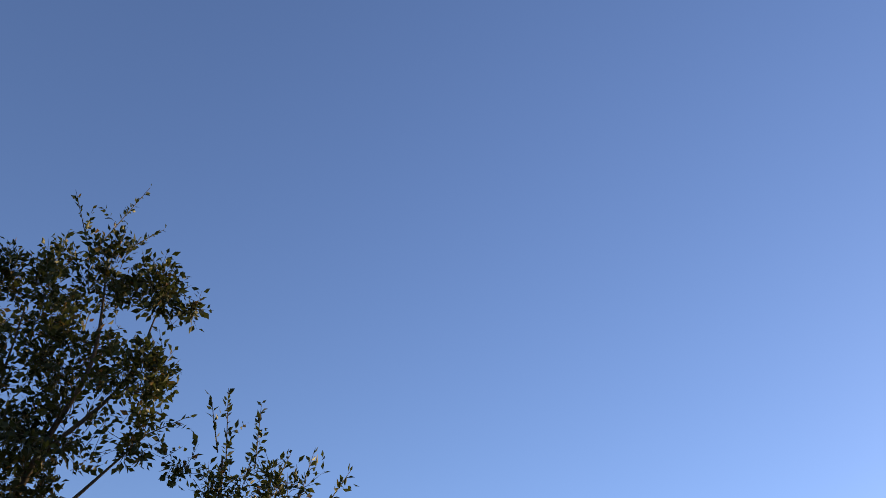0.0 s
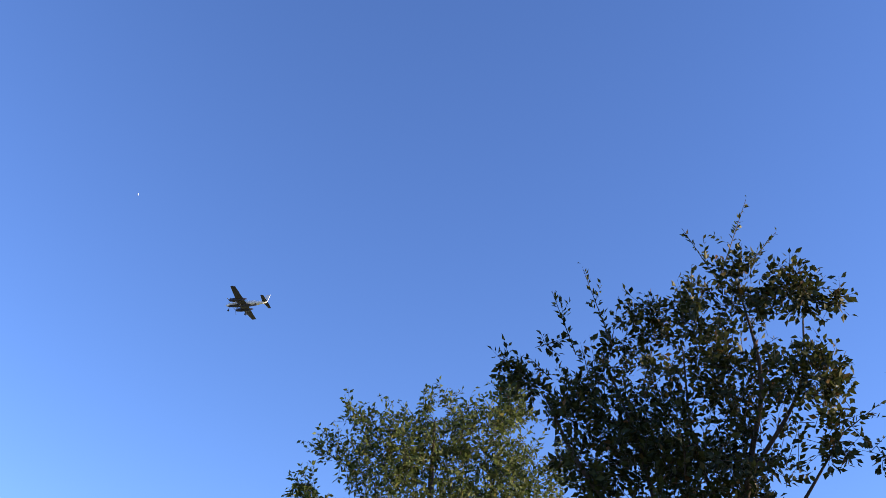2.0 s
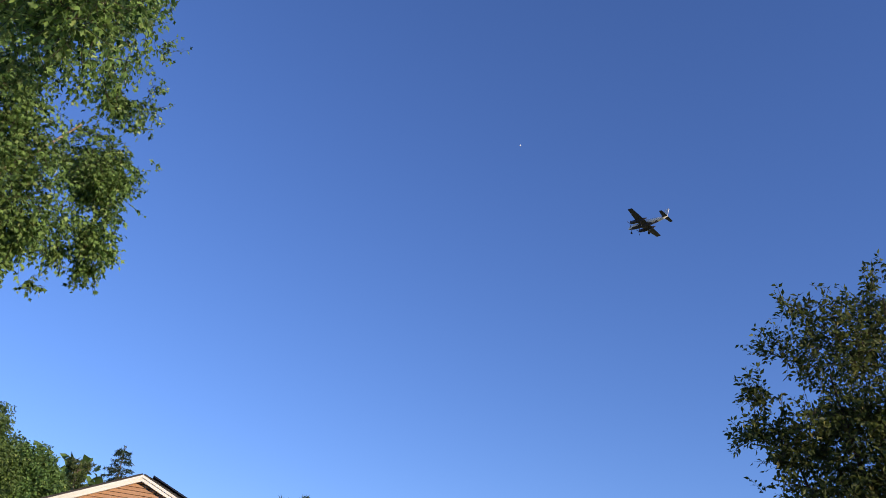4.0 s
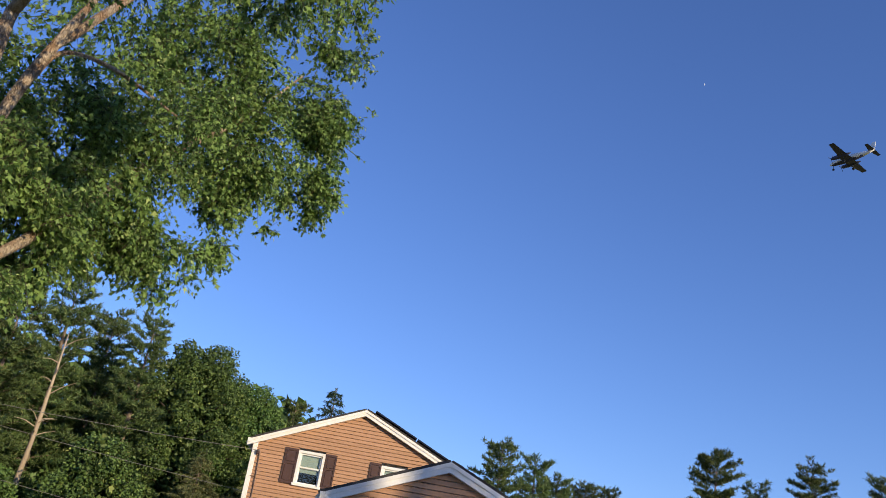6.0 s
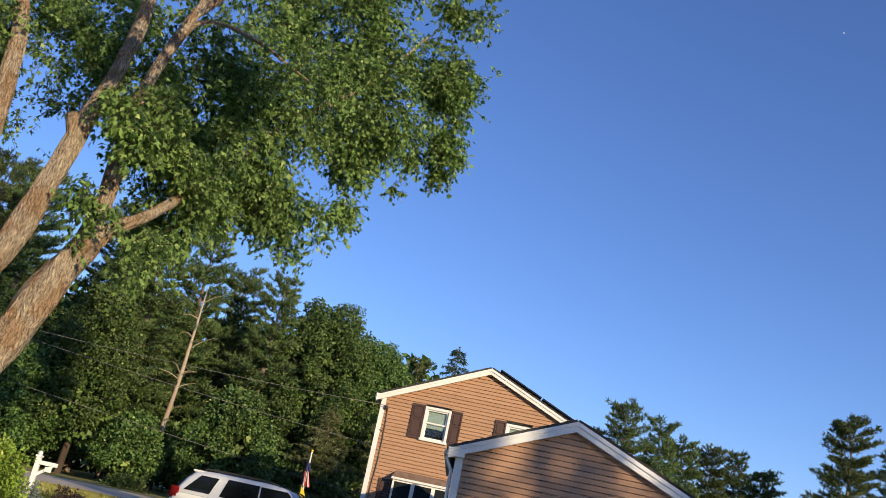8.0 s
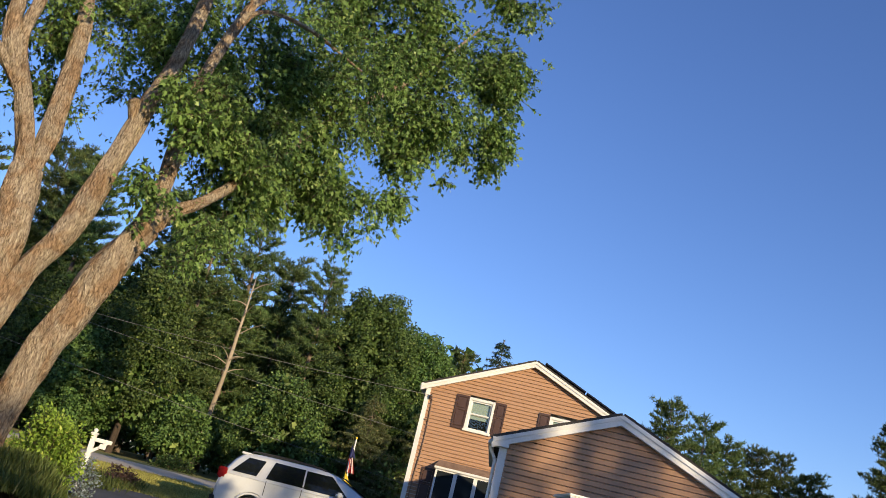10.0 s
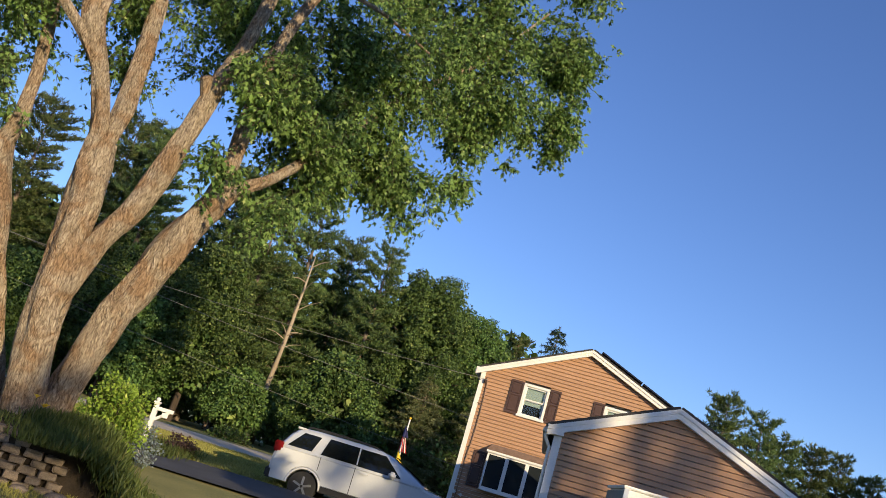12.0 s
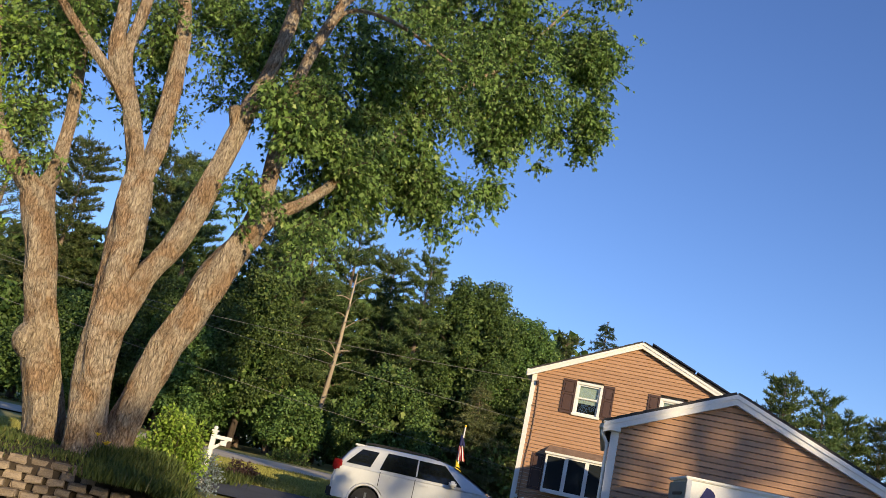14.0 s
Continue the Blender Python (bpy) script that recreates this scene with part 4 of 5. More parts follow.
def needle_mesh(name, base, axis, length, width, material, rng):
    """Bunches of flat needles, one narrow blade each."""
    n = len(base)
    side = unit(np.cross(axis, rng.normal(size=(n, 3)))) * (width * 0.5)[:, None]
    co = np.stack([base - side, base + side, base + axis * length[:, None]], 1).reshape(-1, 3).astype(np.float32)
    me = bpy.data.meshes.new(name)
    me.vertices.add(n * 3), me.loops.add(n * 3), me.polygons.add(n)
    me.vertices.foreach_set("co", co.ravel())
    me.loops.foreach_set("vertex_index", np.arange(n * 3, dtype=np.int32))
    me.polygons.foreach_set("loop_start", np.arange(0, n * 3, 3, dtype=np.int32))
    me.update(calc_edges=True)
    me.materials.append(material)
    return me


def conifer(base, height, radius, seed, leaf, label, start=0.3, whorls=15, spiky=False, group="woods across the street", needles=10, blade=0.24):
    """A pine or spruce: a straight trunk, whorls of boughs, each a flat spray of branchlets that carry tufts of needles."""
    rng = np.random.default_rng(seed)
    x, y = base
    z = ground_z(x, y)
    tr = tree("spruce_tree" if spiky else "pine_tree", (x, y, z), label, "tree", group)
    lean = rng.normal(size=2) * 0.012 * height
    axis_at = lambda q: np.array([x + lean[0] * q, y + lean[1] * q, z + height * q])
    limbs(tr, "trunk", [("trunk", [axis_at(0) - (0, 0, 0.1), axis_at(0.5), axis_at(1.0)], [0.016 * height, 0.010 * height, 0.015])], PINE_BARK, 7)
    A, Bn, R, tufts, ways = [], [], [], [], []

    def spray(p, e, thick):
        A.append(p), Bn.append(e), R.append(thick)

    for i in range(whorls):
        q = start + (1 - start) * (i + 0.35 * rng.random()) / whorls
        s = (1 - q) / (1 - start)
        reach = radius * (s ** 0.85 if spiky else (0.34 + 0.66 * s ** 0.75) * (0.6 + 0.5 * rng.random()) * min(1.0, 2.2 * (q - start) / (1 - start) + 0.55))
        n = 9 if spiky else int(rng.integers(6, 9))
        a0 = rng.random() * 6.28
        for k in range(n):
            a = a0 + 6.28 * k / n + rng.normal() * 0.25
            L = reach * (0.65 + 0.5 * rng.random()) + 0.2
            rise = (-0.18 if spiky else 0.10 + 0.45 * (1 - s)) + rng.normal() * 0.10
            d = unit(np.array([math.cos(a), math.sin(a), rise]))
            side = np.array([-d[1], d[0], 0.0])
            p = axis_at(q) + np.array([0, 0, rng.normal() * 0.15])
            spray(p, p + d * L, 0.010 + 0.012 * L / radius)
            m = max(2, int(L / (0.22 if spiky else 0.27)))
            for j in range(m):
                t = (0.15 if spiky else 0.22) + (0.85 if spiky else 0.78) * (j + rng.random()) / m
                for sg in (-1, 1):
                    l = (0.25 + 0.34 * L * (1.05 - t)) * (0.6 + 0.6 * rng.random())
                    w = unit(d * 0.75 + side * sg * 0.75 + np.array([0, 0, (-0.20 if spiky else 0.18) + rng.normal() * 0.14]))
                    b = p + d * L * t
                    if rng.random() < 0.3:
                        spray(b, b + w * l, 0.006)
                    c = max(1, int(l / 0.17))
                    for g in range(c):
                        tufts.append(b + w * l * (g + 1.0) / c), ways.append(w)
            tufts.append(p + d * L), ways.append(d)
    for g in range(6):
        tufts.append(axis_at(1.0 - 0.012 * g)), ways.append(np.array([0, 0, 1.0]))
    hang("bough_work", twig_mesh("bough_work", np.array(A), np.array(Bn), np.array(R), PINE_BARK), tr, kind="stuff")
    o, w = np.repeat(np.array(tufts), needles, 0), np.repeat(np.array(ways), needles, 0)
    m = len(o)
    ax = unit(w * (0.55 if spiky else 0.45) + rng.normal(size=(m, 3)) * 0.42 + np.array([0, 0, -0.12 if spiky else 0.22]))
    ln = blade * (0.65 + 0.6 * rng.random(m)) * (0.85 if spiky else 1.0)
    hang("foliage", needle_mesh("foliage", o - w * 0.10 + rng.normal(size=(m, 3)) * 0.035, ax, ln, ln * 0.22, leaf, rng), tr, kind="stuff")
    return tr


# (x, y, height, radius) of the woods, from the far left round to the right
for i, (x, y, h, r) in enumerate([(-46, 48, 13, 4.2), (-39, 50, 9, 4.0), (-31, 45, 6.5, 3.2), (-25.5, 47, 6, 3.0), (-20, 44.5, 6.0, 2.8), (-15.2, 46, 8.0, 2.8), (-10.9, 44.5, 9.0, 2.7), (-3.7, 43.3, 5.5, 2.2), (-7.9, 43.4, 3.4, 1.6), (-13.2, 43.8, 5.5, 2.2)]):
    broad_tree((x, y), h, r, 100 + 7 * i, OAK, "dense dark green broadleaf tree at the wood's edge", low=0.10 if x > -5 else 0.24, dense=900 if x > -24 else 150, lumps=95 if x > -24 else 40, size=0.145 if x > -24 else 0.34, lump=0.19)
for i, (x, y, h, r) in enumerate([(-0.6, 54, 13.0, 3.9), (2.4, 55.5, 11.6, 3.3), (4.2, 57, 10.2, 2.5)]):
    broad_tree((x, y), h, r, 160 + 7 * i, OAK, "tall round-crowned dark green oak", low=0.14, dense=850, lumps=150, size=0.15, lump=0.165)
for i, (x, y, h, r) in enumerate([(-43, 54, 18, 3.8), (-36, 52, 17, 3.6), (-31, 54, 18.5, 3.8), (-25.5, 52, 15.5, 3.6), (-20.5, 52, 16.0, 3.4), (-17.2, 50, 15.0, 3.2), (-12.6, 53, 14.8, 3.2), (-8.3, 54, 14.8, 3.0), (-3.8, 52, 13.0, 2.7), (-6.2, 56, 13.4, 3.0), (-10.4, 51, 13.2, 2.9), (-14.5, 58, 16.5, 3.4), (-22, 60, 18, 3.4)]):
    conifer((x, y), h, r, 300 + 5 * i, PINE, "tall white pine with open layered boughs", 0.10, 25, needles=10 if x > -28 else 3, blade=0.25)
for i, (x, y, h, r) in enumerate([(18.0, 54, 10.5, 2.3), (20.3, 54, 9.9, 2.2), (22.6, 56, 9.2, 2.4), (24.6, 56, 9.4, 1.8), (26.6, 57, 9.5, 1.8), (28.9, 58, 8.8, 2.2), (31.0, 52, 12.3, 3.2), (34.2, 52, 10.7, 2.2), (37.0, 50, 12.2, 3.0), (40.0, 47, 11.5, 3.0), (43, 44, 9.5, 3.0), (47, 38, 9, 3.0), (5.6, 60, 11.4, 1.5)]):
    conifer((x, y), h, r, 400 + 5 * i, PINE, "round-topped white pine beyond the houses", 0.10, 21, group="pines beyond the houses", needles=10, blade=0.25)

# the dark depth of the wood, and the bushes along its edge
rng = np.random.default_rng(900)
deep = [(-62 + 2.6 * i, 68 + 3 * rng.random(), ground_z(0, 60) + h, 2.4) for i in range(27) for h in (2.0, 5.0, 8.0, 10.5)]
o, w, l = sprigs(rng, deep, 8500, 1.5)
tagged(new("far_woods", leaves_mesh("far_woods", *leaf_set(rng, o, w, l, 6, 0.75, 0.8), OAK)), "dark unbroken woods behind the first trees", "woods", kind="stuff")
low = [(-58 + 1.5 * i, (41.5 if i < 27 else 49.0) + 3.5 * rng.random(), ground_z(0, 42) + (0.5 if i < 27 else 1.1) + 1.3 * rng.random(), (1.1 if i < 27 else 1.6) + 0.5 * rng.random()) for i in range(44)]
o, w, l = sprigs(rng, low, 5200, 0.7)
tagged(new("undergrowth", leaves_mesh("undergrowth", *leaf_set(rng, o, w, l, 7, 0.26, 0.6), OAK)), "dark tangled undergrowth along the wood's edge", "undergrowth", kind="stuff")
conifer((8.15, 60), 12.9, 2.9, 501, SPRUCE, "narrow dark spruce with a pointed top", 0.15, 22, True)
conifer((0.55, 50.0), 6.0, 2.9, 502, TAN_SPRUCE, "low broad spruce with tan-tipped drooping boughs", 0.03, 20, True, blade=0.22)
conifer((3.8, 51.0), 7.0, 3.0, 503, TAN_SPRUCE, "low broad spruce with drooping boughs", 0.03, 20, True, blade=0.22)

# behind the camera: unseen trees, most added to throw the long dappled shade
def shade_row(trees, lumps, lump, dense, low, size, seed):
    for i, (x, y, h, r) in enumerate(trees):
        broad_tree((x, y), h, r, seed + 7 * i, OAK, "unseen broadleaf tree added on the near side of the yard", low=low, dense=dense, lumps=lumps, size=size, core=False, lump=lump, group="trees behind the yard")


shade_row([(47.6, -41, 24.4, 2.3), (51.0, -39.5, 23.6, 2.8), (54.4, -39, 22.8, 3.2)], 90, 0.20, 300, 0.1, 0.34, 700)
shade_row([(31.6, -27.8, 22.6, 2.2), (33.6, -28.6, 23.2, 2.3), (35.7, -28.2, 23.2, 2.3), (37.4, -28.6, 21.2, 2.0)], 36, 0.15, 420, 0.50, 0.24, 740)
shade_row([(28.2, -27.6, 16.8, 2.4)], 90, 0.17, 160, 0.1, 0.34, 770)
shade_row([(20.4, -28.0, 14.6, 2.0)], 46, 0.16, 260, 0.1, 0.30, 790)
# unseen row added so the house windows reflect something dark instead of sky
shade_row([(-24, -30, 13, 4.0), (-18, -31, 11, 3.6), (-12.5, -30, 12, 3.6), (-7.5, -31, 11, 3.4), (-2.5, -30, 11.5, 3.4), (3, -31, 10, 3.4), (8, -30, 10.5, 3.4)], 60, 0.25, 130, 0.05, 0.5, 820)


def dead_tree(base, top, r, seed):
    """A barkless leaning trunk with broken stubs."""
    rng = np.random.default_rng(seed)
    tr = tree("dead_tree", base, "bleached dead trunk with bare broken branches")
    b, t = np.array(base), np.array(top)
    limbs(tr, "trunk", [("trunk", [b, b + (t - b) * 0.5 + (0.1, 0, 0), t], [r * 1.3, r, r * 0.35])], DEAD_WOOD, 7)
    for k in range(15):
        q = b + (t - b) * rng.uniform(0.5, 1.0)
        a = rng.random() * 6.28
        e = q + np.array([math.cos(a) * 1.2, math.sin(a) * 1.2, rng.uniform(-0.2, 0.9)]) * rng.uniform(0.3, 1.0)
        limbs(tr, "branch", [("branch", [q, (q + e) / 2 + (0, 0, 0.08), e], [0.035, 0.022, 0.008])], DEAD_WOOD, 5)


dead_tree((-7.45, 46.2, 0.75), (-7.0, 46.2, 10.4), 0.105, 61)

# ---- the bank with its block wall, weeds, bush and mailbox ----

WALL_A, WALL_B = Vector((-9.2, 9.95, 0.0)), Vector((-3.2, 12.22, 0.0))
WALL_DIR = (WALL_B - WALL_A).normalized()
WALL_TOP = 0.70


def bank_z(x, y):
    """The height of the planted bank behind the wall."""
    p = Vector((x, y, 0)) - WALL_A
    s = p.dot(WALL_DIR)
    back = p.dot(Vector((-WALL_DIR.y, WALL_DIR.x, 0)))
    f = min(max((6.6 - s) / 0.9, 0.0), 1.0) * min(max((4.6 - back) / 2.2, 0.0), 1.0)
    f = f * f * (3 - 2 * f)
    return ground_z(x, y) + (0.62 + 0.22 * min(max(back / 1.0, 0.0), 1.0) - 0.04) * f + 0.03 * noise.noise((x * 2, y * 2, 0))


nor = Vector((-WALL_DIR.y, WALL_DIR.x, 0))
v, f = [], []
NS, NB = 44, 26
for j in range(NB):
    for i in range(NS):
        p = WALL_A + WALL_DIR * (7.0 * i / (NS - 1)) + nor * (0.22 + 4.9 * j / (NB - 1))
        z = bank_z(p.x, p.y) if 0 < i < NS - 1 and j < NB - 1 else ground_z(p.x, p.y) - 0.05
        v.append((p.x, p.y, z))
for j in range(NB - 1):
    for i in range(NS - 1):
        f.append((j * NS + i, j * NS + i + 1, (j + 1) * NS + i + 1, (j + 1) * NS + i))
k = len(v)
for i in range(NS):
    v.append((v[i][0], v[i][1], 0.0))
for i in range(NS - 1):
    f.append((k + i, k + i + 1, i + 1, i))
tagged(new("planted_bank", mesh_from("planted_bank", v, f, SOIL, True)), "raised earth bank under the maples", "bank", kind="structure")

wall = thing("retaining_wall", tuple(WALL_A), "low dry-laid concrete block wall with open gaps", "wall", kind="structure")
rng = random.Random(5)
block_mesh = []
for q in range(5):
    bm = bmesh.new()
    box(bm, (0, 0, 0), (0.222, 0.17, 0.096), 0.014)
    for w in bm.verts:
        w.co += Vector((rng.uniform(-1, 1), rng.uniform(-1, 1), rng.uniform(-1, 1))) * 0.013
    me = bpy.data.meshes.new("block")
    bm.to_mesh(me), bm.free()
    me.materials.append(BLOCK)
    block_mesh.append(me)
turn = math.atan2(WALL_DIR.y, WALL_DIR.x)
for r in range(7):
    n = 24
    for i in range(n):
        s = 0.262 * i + (0.131 if r % 2 else 0.0)
        if s > 5.5 - 0.22 * max(0, r - 3):
            continue
        p = WALL_A + WALL_DIR * s + nor * (0.028 * r + rng.uniform(-0.045, 0.045))
        ob = new("block", block_mesh[rng.randrange(5)])
        ob.parent = wall
        ob.matrix_parent_inverse = wall.matrix_world.inverted()
        ob.matrix_basis = Matrix.Translation((p.x, p.y, 0.0 + 0.099 * r)) @ Matrix.Rotation(turn + rng.uniform(-0.16, 0.16), 4, "Z") @ Matrix.Rotation(rng.uniform(-0.03, 0.03), 4, "Y") @ Matrix.Diagonal((0.80 if r % 2 else 1.0, 1, 1, 1))
wall.location = WALL_A
for c in wall.children:
    c.matrix_parent_inverse = Matrix.Translation(WALL_A).inverted()

rng = np.random.default_rng(77)
LAWN_BLADE = leaf_mat("sunburnt grass blades", (0.20, 0.21, 0.05), (0.40, 0.38, 0.10), (0.56, 0.50, 0.20), 0.35)


def blades(name, spots, per, h, w, material, label, category, spread=0.10):
    """Grass or weeds: bunches of bent blades at the given spots."""
    n = len(spots)
    i = np.repeat(np.arange(n), per)
    base = spots[i] + np.c_[rng.normal(size=(n * per, 2)) * spread, np.zeros(n * per)]
    axis = unit(np.c_[rng.normal(size=(n * per, 2)) * 0.35, np.ones(n * per)])
    nm = unit(np.c_[rng.normal(size=(n * per, 2)), np.full(n * per, 0.3)])
    ln = h * (0.45 + 0.8 * rng.random(n * per))
    return tagged(new(name, leaves_mesh(name, base, axis, nm, ln, w, material)), label, category, kind="stuff")


spots = []
while len(spots) < 900:
    s, b = rng.uniform(0.1, 6.9), rng.uniform(0.2, 3.6) ** 1.0
    p = WALL_A + WALL_DIR * s + nor * b
    if (p.x + 5.15) ** 2 + (p.y - 12.75) ** 2 < 0.22:
        continue
    spots.append((p.x, p.y, bank_z(p.x, p.y) - 0.02))
blades("bank_weeds", np.array(spots), 30, 0.085, 0.018, GRASS_BLADE, "tall tangled weeds on the bank", "weeds", 0.13)
spots = [(WALL_A + WALL_DIR * rng.uniform(5.0, 6.9) + nor * rng.uniform(-0.4, 1.5)) for _ in range(460)]
blades("tall_weeds", np.array([(p.x, p.y, bank_z(p.x, p.y) - 0.02) for p in spots]), 34, 0.20, 0.026, GRASS_BLADE, "thick dark weeds spilling over the bank's end", "weeds", 0.12)
spots = [(rng.uniform(-6.4, -5.0), rng.uniform(21.0, 25.0)) for _ in range(110)]
blades("dry_grass", np.array([(x, y, ground_z(x, y)) for x, y in spots]), 22, 0.26, 0.016, GRASS_BLADE, "long dry grass by the driveway's edge", "grass", 0.16)
spots = [(rng.uniform(-13, -2.5), rng.uniform(21.0, 30.4)) for _ in range(4500)]
spots = [(x, y) for x, y in spots if not (x > -5.7 and y < 22.7)]
blades("lawn_grass", np.array([(x, y, ground_z(x, y)) for x, y in spots]), 12, 0.10, 0.022, LAWN_BLADE, "short uneven dry lawn grass", "grass", 0.16)
spots = [(rng.uniform(-6.0, 0.0), rng.uniform(8.5, 13.0)) for _ in range(1500)]
blades("near_grass", np.array([(x, y, ground_z(x, y)) for x, y in spots]), 12, 0.06, 0.010, LAWN_BLADE, "thin brownish grass before the wall", "grass", 0.16)

bush = thing("shrub", (-5.18, 16.7, 0.25), "rounded yellow-green leafy shrub in full sun", "shrub")
limbs(bush, "stem", [("stem", [(-5.18 + 0.1 * math.cos(a), 16.7 + 0.1 * math.sin(a), 0.2), (-5.18 + 0.25 * math.cos(a), 16.7 + 0.25 * math.sin(a), 0.8), (-5.18 + 0.45 * math.cos(a), 16.7 + 0.4 * math.sin(a), 1.4)], [0.02, 0.015, 0.006]) for a in (0, 1.3, 2.6, 3.9, 5.2)], BARK_DARK, 5)
crown(bush, 81, [([(-5.15, 16.7, 1.10, 0.50), (-5.28, 16.6, 1.36, 0.32), (-4.95, 16.65, 1.25, 0.35), (-5.40, 16.65, 0.9, 0.38), (-4.90, 16.7, 0.85, 0.40), (-5.15, 16.7, 0.6, 0.48)], 850)], SHRUB, 0.085, 0.5, 8, 0.24, 0.004, 0.0, False)
bush2 = thing("shrub", (-5.0, 18.4, 0.3), "pale blue flowering shrub beside the mailbox", "shrub")
BLUE_LEAF = leaf_mat("grey blue flowers", (0.10, 0.14, 0.10), (0.22, 0.27, 0.30), (0.45, 0.50, 0.62), 0.3)
crown(bush2, 83, [([(-4.98, 18.4, 0.75, 0.30), (-4.8, 18.4, 0.55, 0.30), (-5.1, 18.4, 0.5, 0.25)], 160)], BLUE_LEAF, 0.06, 0.6, 8, 0.2, 0.004, 0.0, False)
bush3 = thing("shrub", (-5.4, 23.3, 0.35), "low dusky purple plant at the lawn's edge", "shrub")
PURPLE = leaf_mat("dusky purple leaves", (0.06, 0.035, 0.035), (0.12, 0.075, 0.07), (0.20, 0.16, 0.12), 0.3)
crown(bush3, 85, [([(-5.4, 23.3, 0.62, 0.26), (-5.1, 23.3, 0.55, 0.22)], 110)], PURPLE, 0.07, 0.6, 8, 0.2, 0.004, 0.0, False)
verge = thing("shrub", (-6.9, 38.6, 0.75), "low rounded sunlit shrub at the roadside", "shrub")
crown(verge, 87, [([(-7.2, 40.0, 1.0, 0.45), (-6.6, 40.2, 0.9, 0.4), (-7.7, 40.2, 0.9, 0.35)], 160)], OAK, 0.12, 0.5, 8, 0.4, 0.006, 0.0, False)

YELLOW = mat("yellow petals", [(0.75, 0.50, 0.02), (0.85, 0.62, 0.05)], 0.6, 20, 60, 0)
for x, y, z in ((-4.80, 12.11, 1.10), (-4.66, 12.16, 1.02), (-4.72, 12.25, 1.0)):
    fl = thing("daylily", (x, y, z - 0.35), "yellow daylily flower on a thin stalk", "flower", "daylilies on the bank")
    vv, ff = [], []
    tube(vv, ff, [(x, y, z - 0.45), (x + 0.01, y, z - 0.2), (x, y, z)], [0.006, 0.005, 0.004], 5)
    hang("stalk", mesh_from("stalk", vv, ff, GRASS_BLADE), fl)
    a = np.arange(6) * 1.047
    ax = np.c_[np.cos(a) * 0.7, np.sin(a) * 0.7, np.full(6, 0.7)]
    hang("bloom", leaves_mesh("bloom", np.tile((x, y, z), (6, 1)), ax, np.c_[-np.cos(a), -np.sin(a), np.full(6, 0.9)], 0.075, 0.04, YELLOW), fl)
for x, y, s in ((-3.9, 11.55, 0.16), (-4.35, 11.5, 0.12), (-3.45, 11.75, 0.13)):
    bm = bmesh.new()
    bmesh.ops.create_icosphere(bm, subdivisions=2, radius=s)
    for w in bm.verts:
        w.co.z *= 0.45
        w.co *= 1 + 0.25 * noise.noise(w.co * 9 + Vector((x, y, 0)))
    me = bpy.data.meshes.new("stone")
    bm.to_mesh(me), bm.free()
    me.materials.append(BLOCK)
    st = tagged(new("stone", me), "flat pale fieldstone lying in the grass", "stone", "stones by the wall")
    st.location = (x, y, ground_z(x, y) + s * 0.2)

post = thing("mailbox_post", (-5.38, 20.2, 0.25), "white wooden mailbox post with bracket arm", "mailbox post")
part("post", box(bmesh.new(), (-5.43, 20.15, 0.15), (-5.33, 20.25, 1.46), 0.008), WHITE, post)
part("finial", box(bmesh.new(), (-5.45, 20.13, 1.46), (-5.31, 20.27, 1.50), 0.01), WHITE, post)
bm = bmesh.new()
bmesh.ops.create_uvsphere(bm, u_segments=12, v_segments=8, radius=0.05, matrix=Matrix.Translation((-5.38, 20.2, 1.54)))
part("finial_ball", bm, WHITE, post, smooth=True)
part("arm", box(bmesh.new(), (-5.33, 20.16, 1.32), (-4.98, 20.24, 1.40), 0.008), WHITE, post)
bm = bmesh.new()
prism(bm, [(-5.33, 1.08), (-5.33, 1.16), (-5.12, 1.32), (-5.04, 1.32)], 20.17, 20.23)
part("brace", bm, WHITE, post)
part("number_plate", box(bmesh.new(), (-5.20, 20.14, 1.20), (-5.06, 20.155, 1.30), 0.003), WHITE, post)

# ---- the arborvitae standing close on the left ----
arb = tree("arborvitae", (-5.32, 7.22, 0.0), "dense bright green columnar arborvitae")
limbs(arb, "trunk", [("trunk", [(-5.32, 7.22, 0.0), (-5.32, 7.22, 3.0), (-5.32, 7.22, 6.8)], [0.1, 0.07, 0.01])], BARK_DARK, 6)
ARB = leaf_mat("arborvitae sprays", (0.12, 0.22, 0.03), (0.26, 0.40, 0.06), (0.40, 0.50, 0.12), 0.25)
crown(arb, 91, [([(-5.32, 7.22, 0.6 + 0.3 * i, max(0.05, min(0.85, (6.95 - 0.6 - 0.3 * i) * 0.25 - 0.05))) for i in range(21)], 3600)], ARB, 0.045, 0.5, 12, 0.11, 0.004, -0.3, False)

# ---- cables across the street ----
CABLE = mat("grey cable", [(0.12, 0.12, 0.115), (0.22, 0.21, 0.20)], 0.7, 3, 20, 0)
pole = thing("utility_pole", (-42.0, 33.0, 0.6), "weathered wooden utility pole with cables", "utility pole")
vv, ff = [], []
tube(vv, ff, [(-42, 33, 0.4), (-42, 33, 5), (-42, 33, 10.5)], [0.17, 0.15, 0.12], 10)
hang("shaft", mesh_from("shaft", vv, ff, PINE_BARK, True), pole)


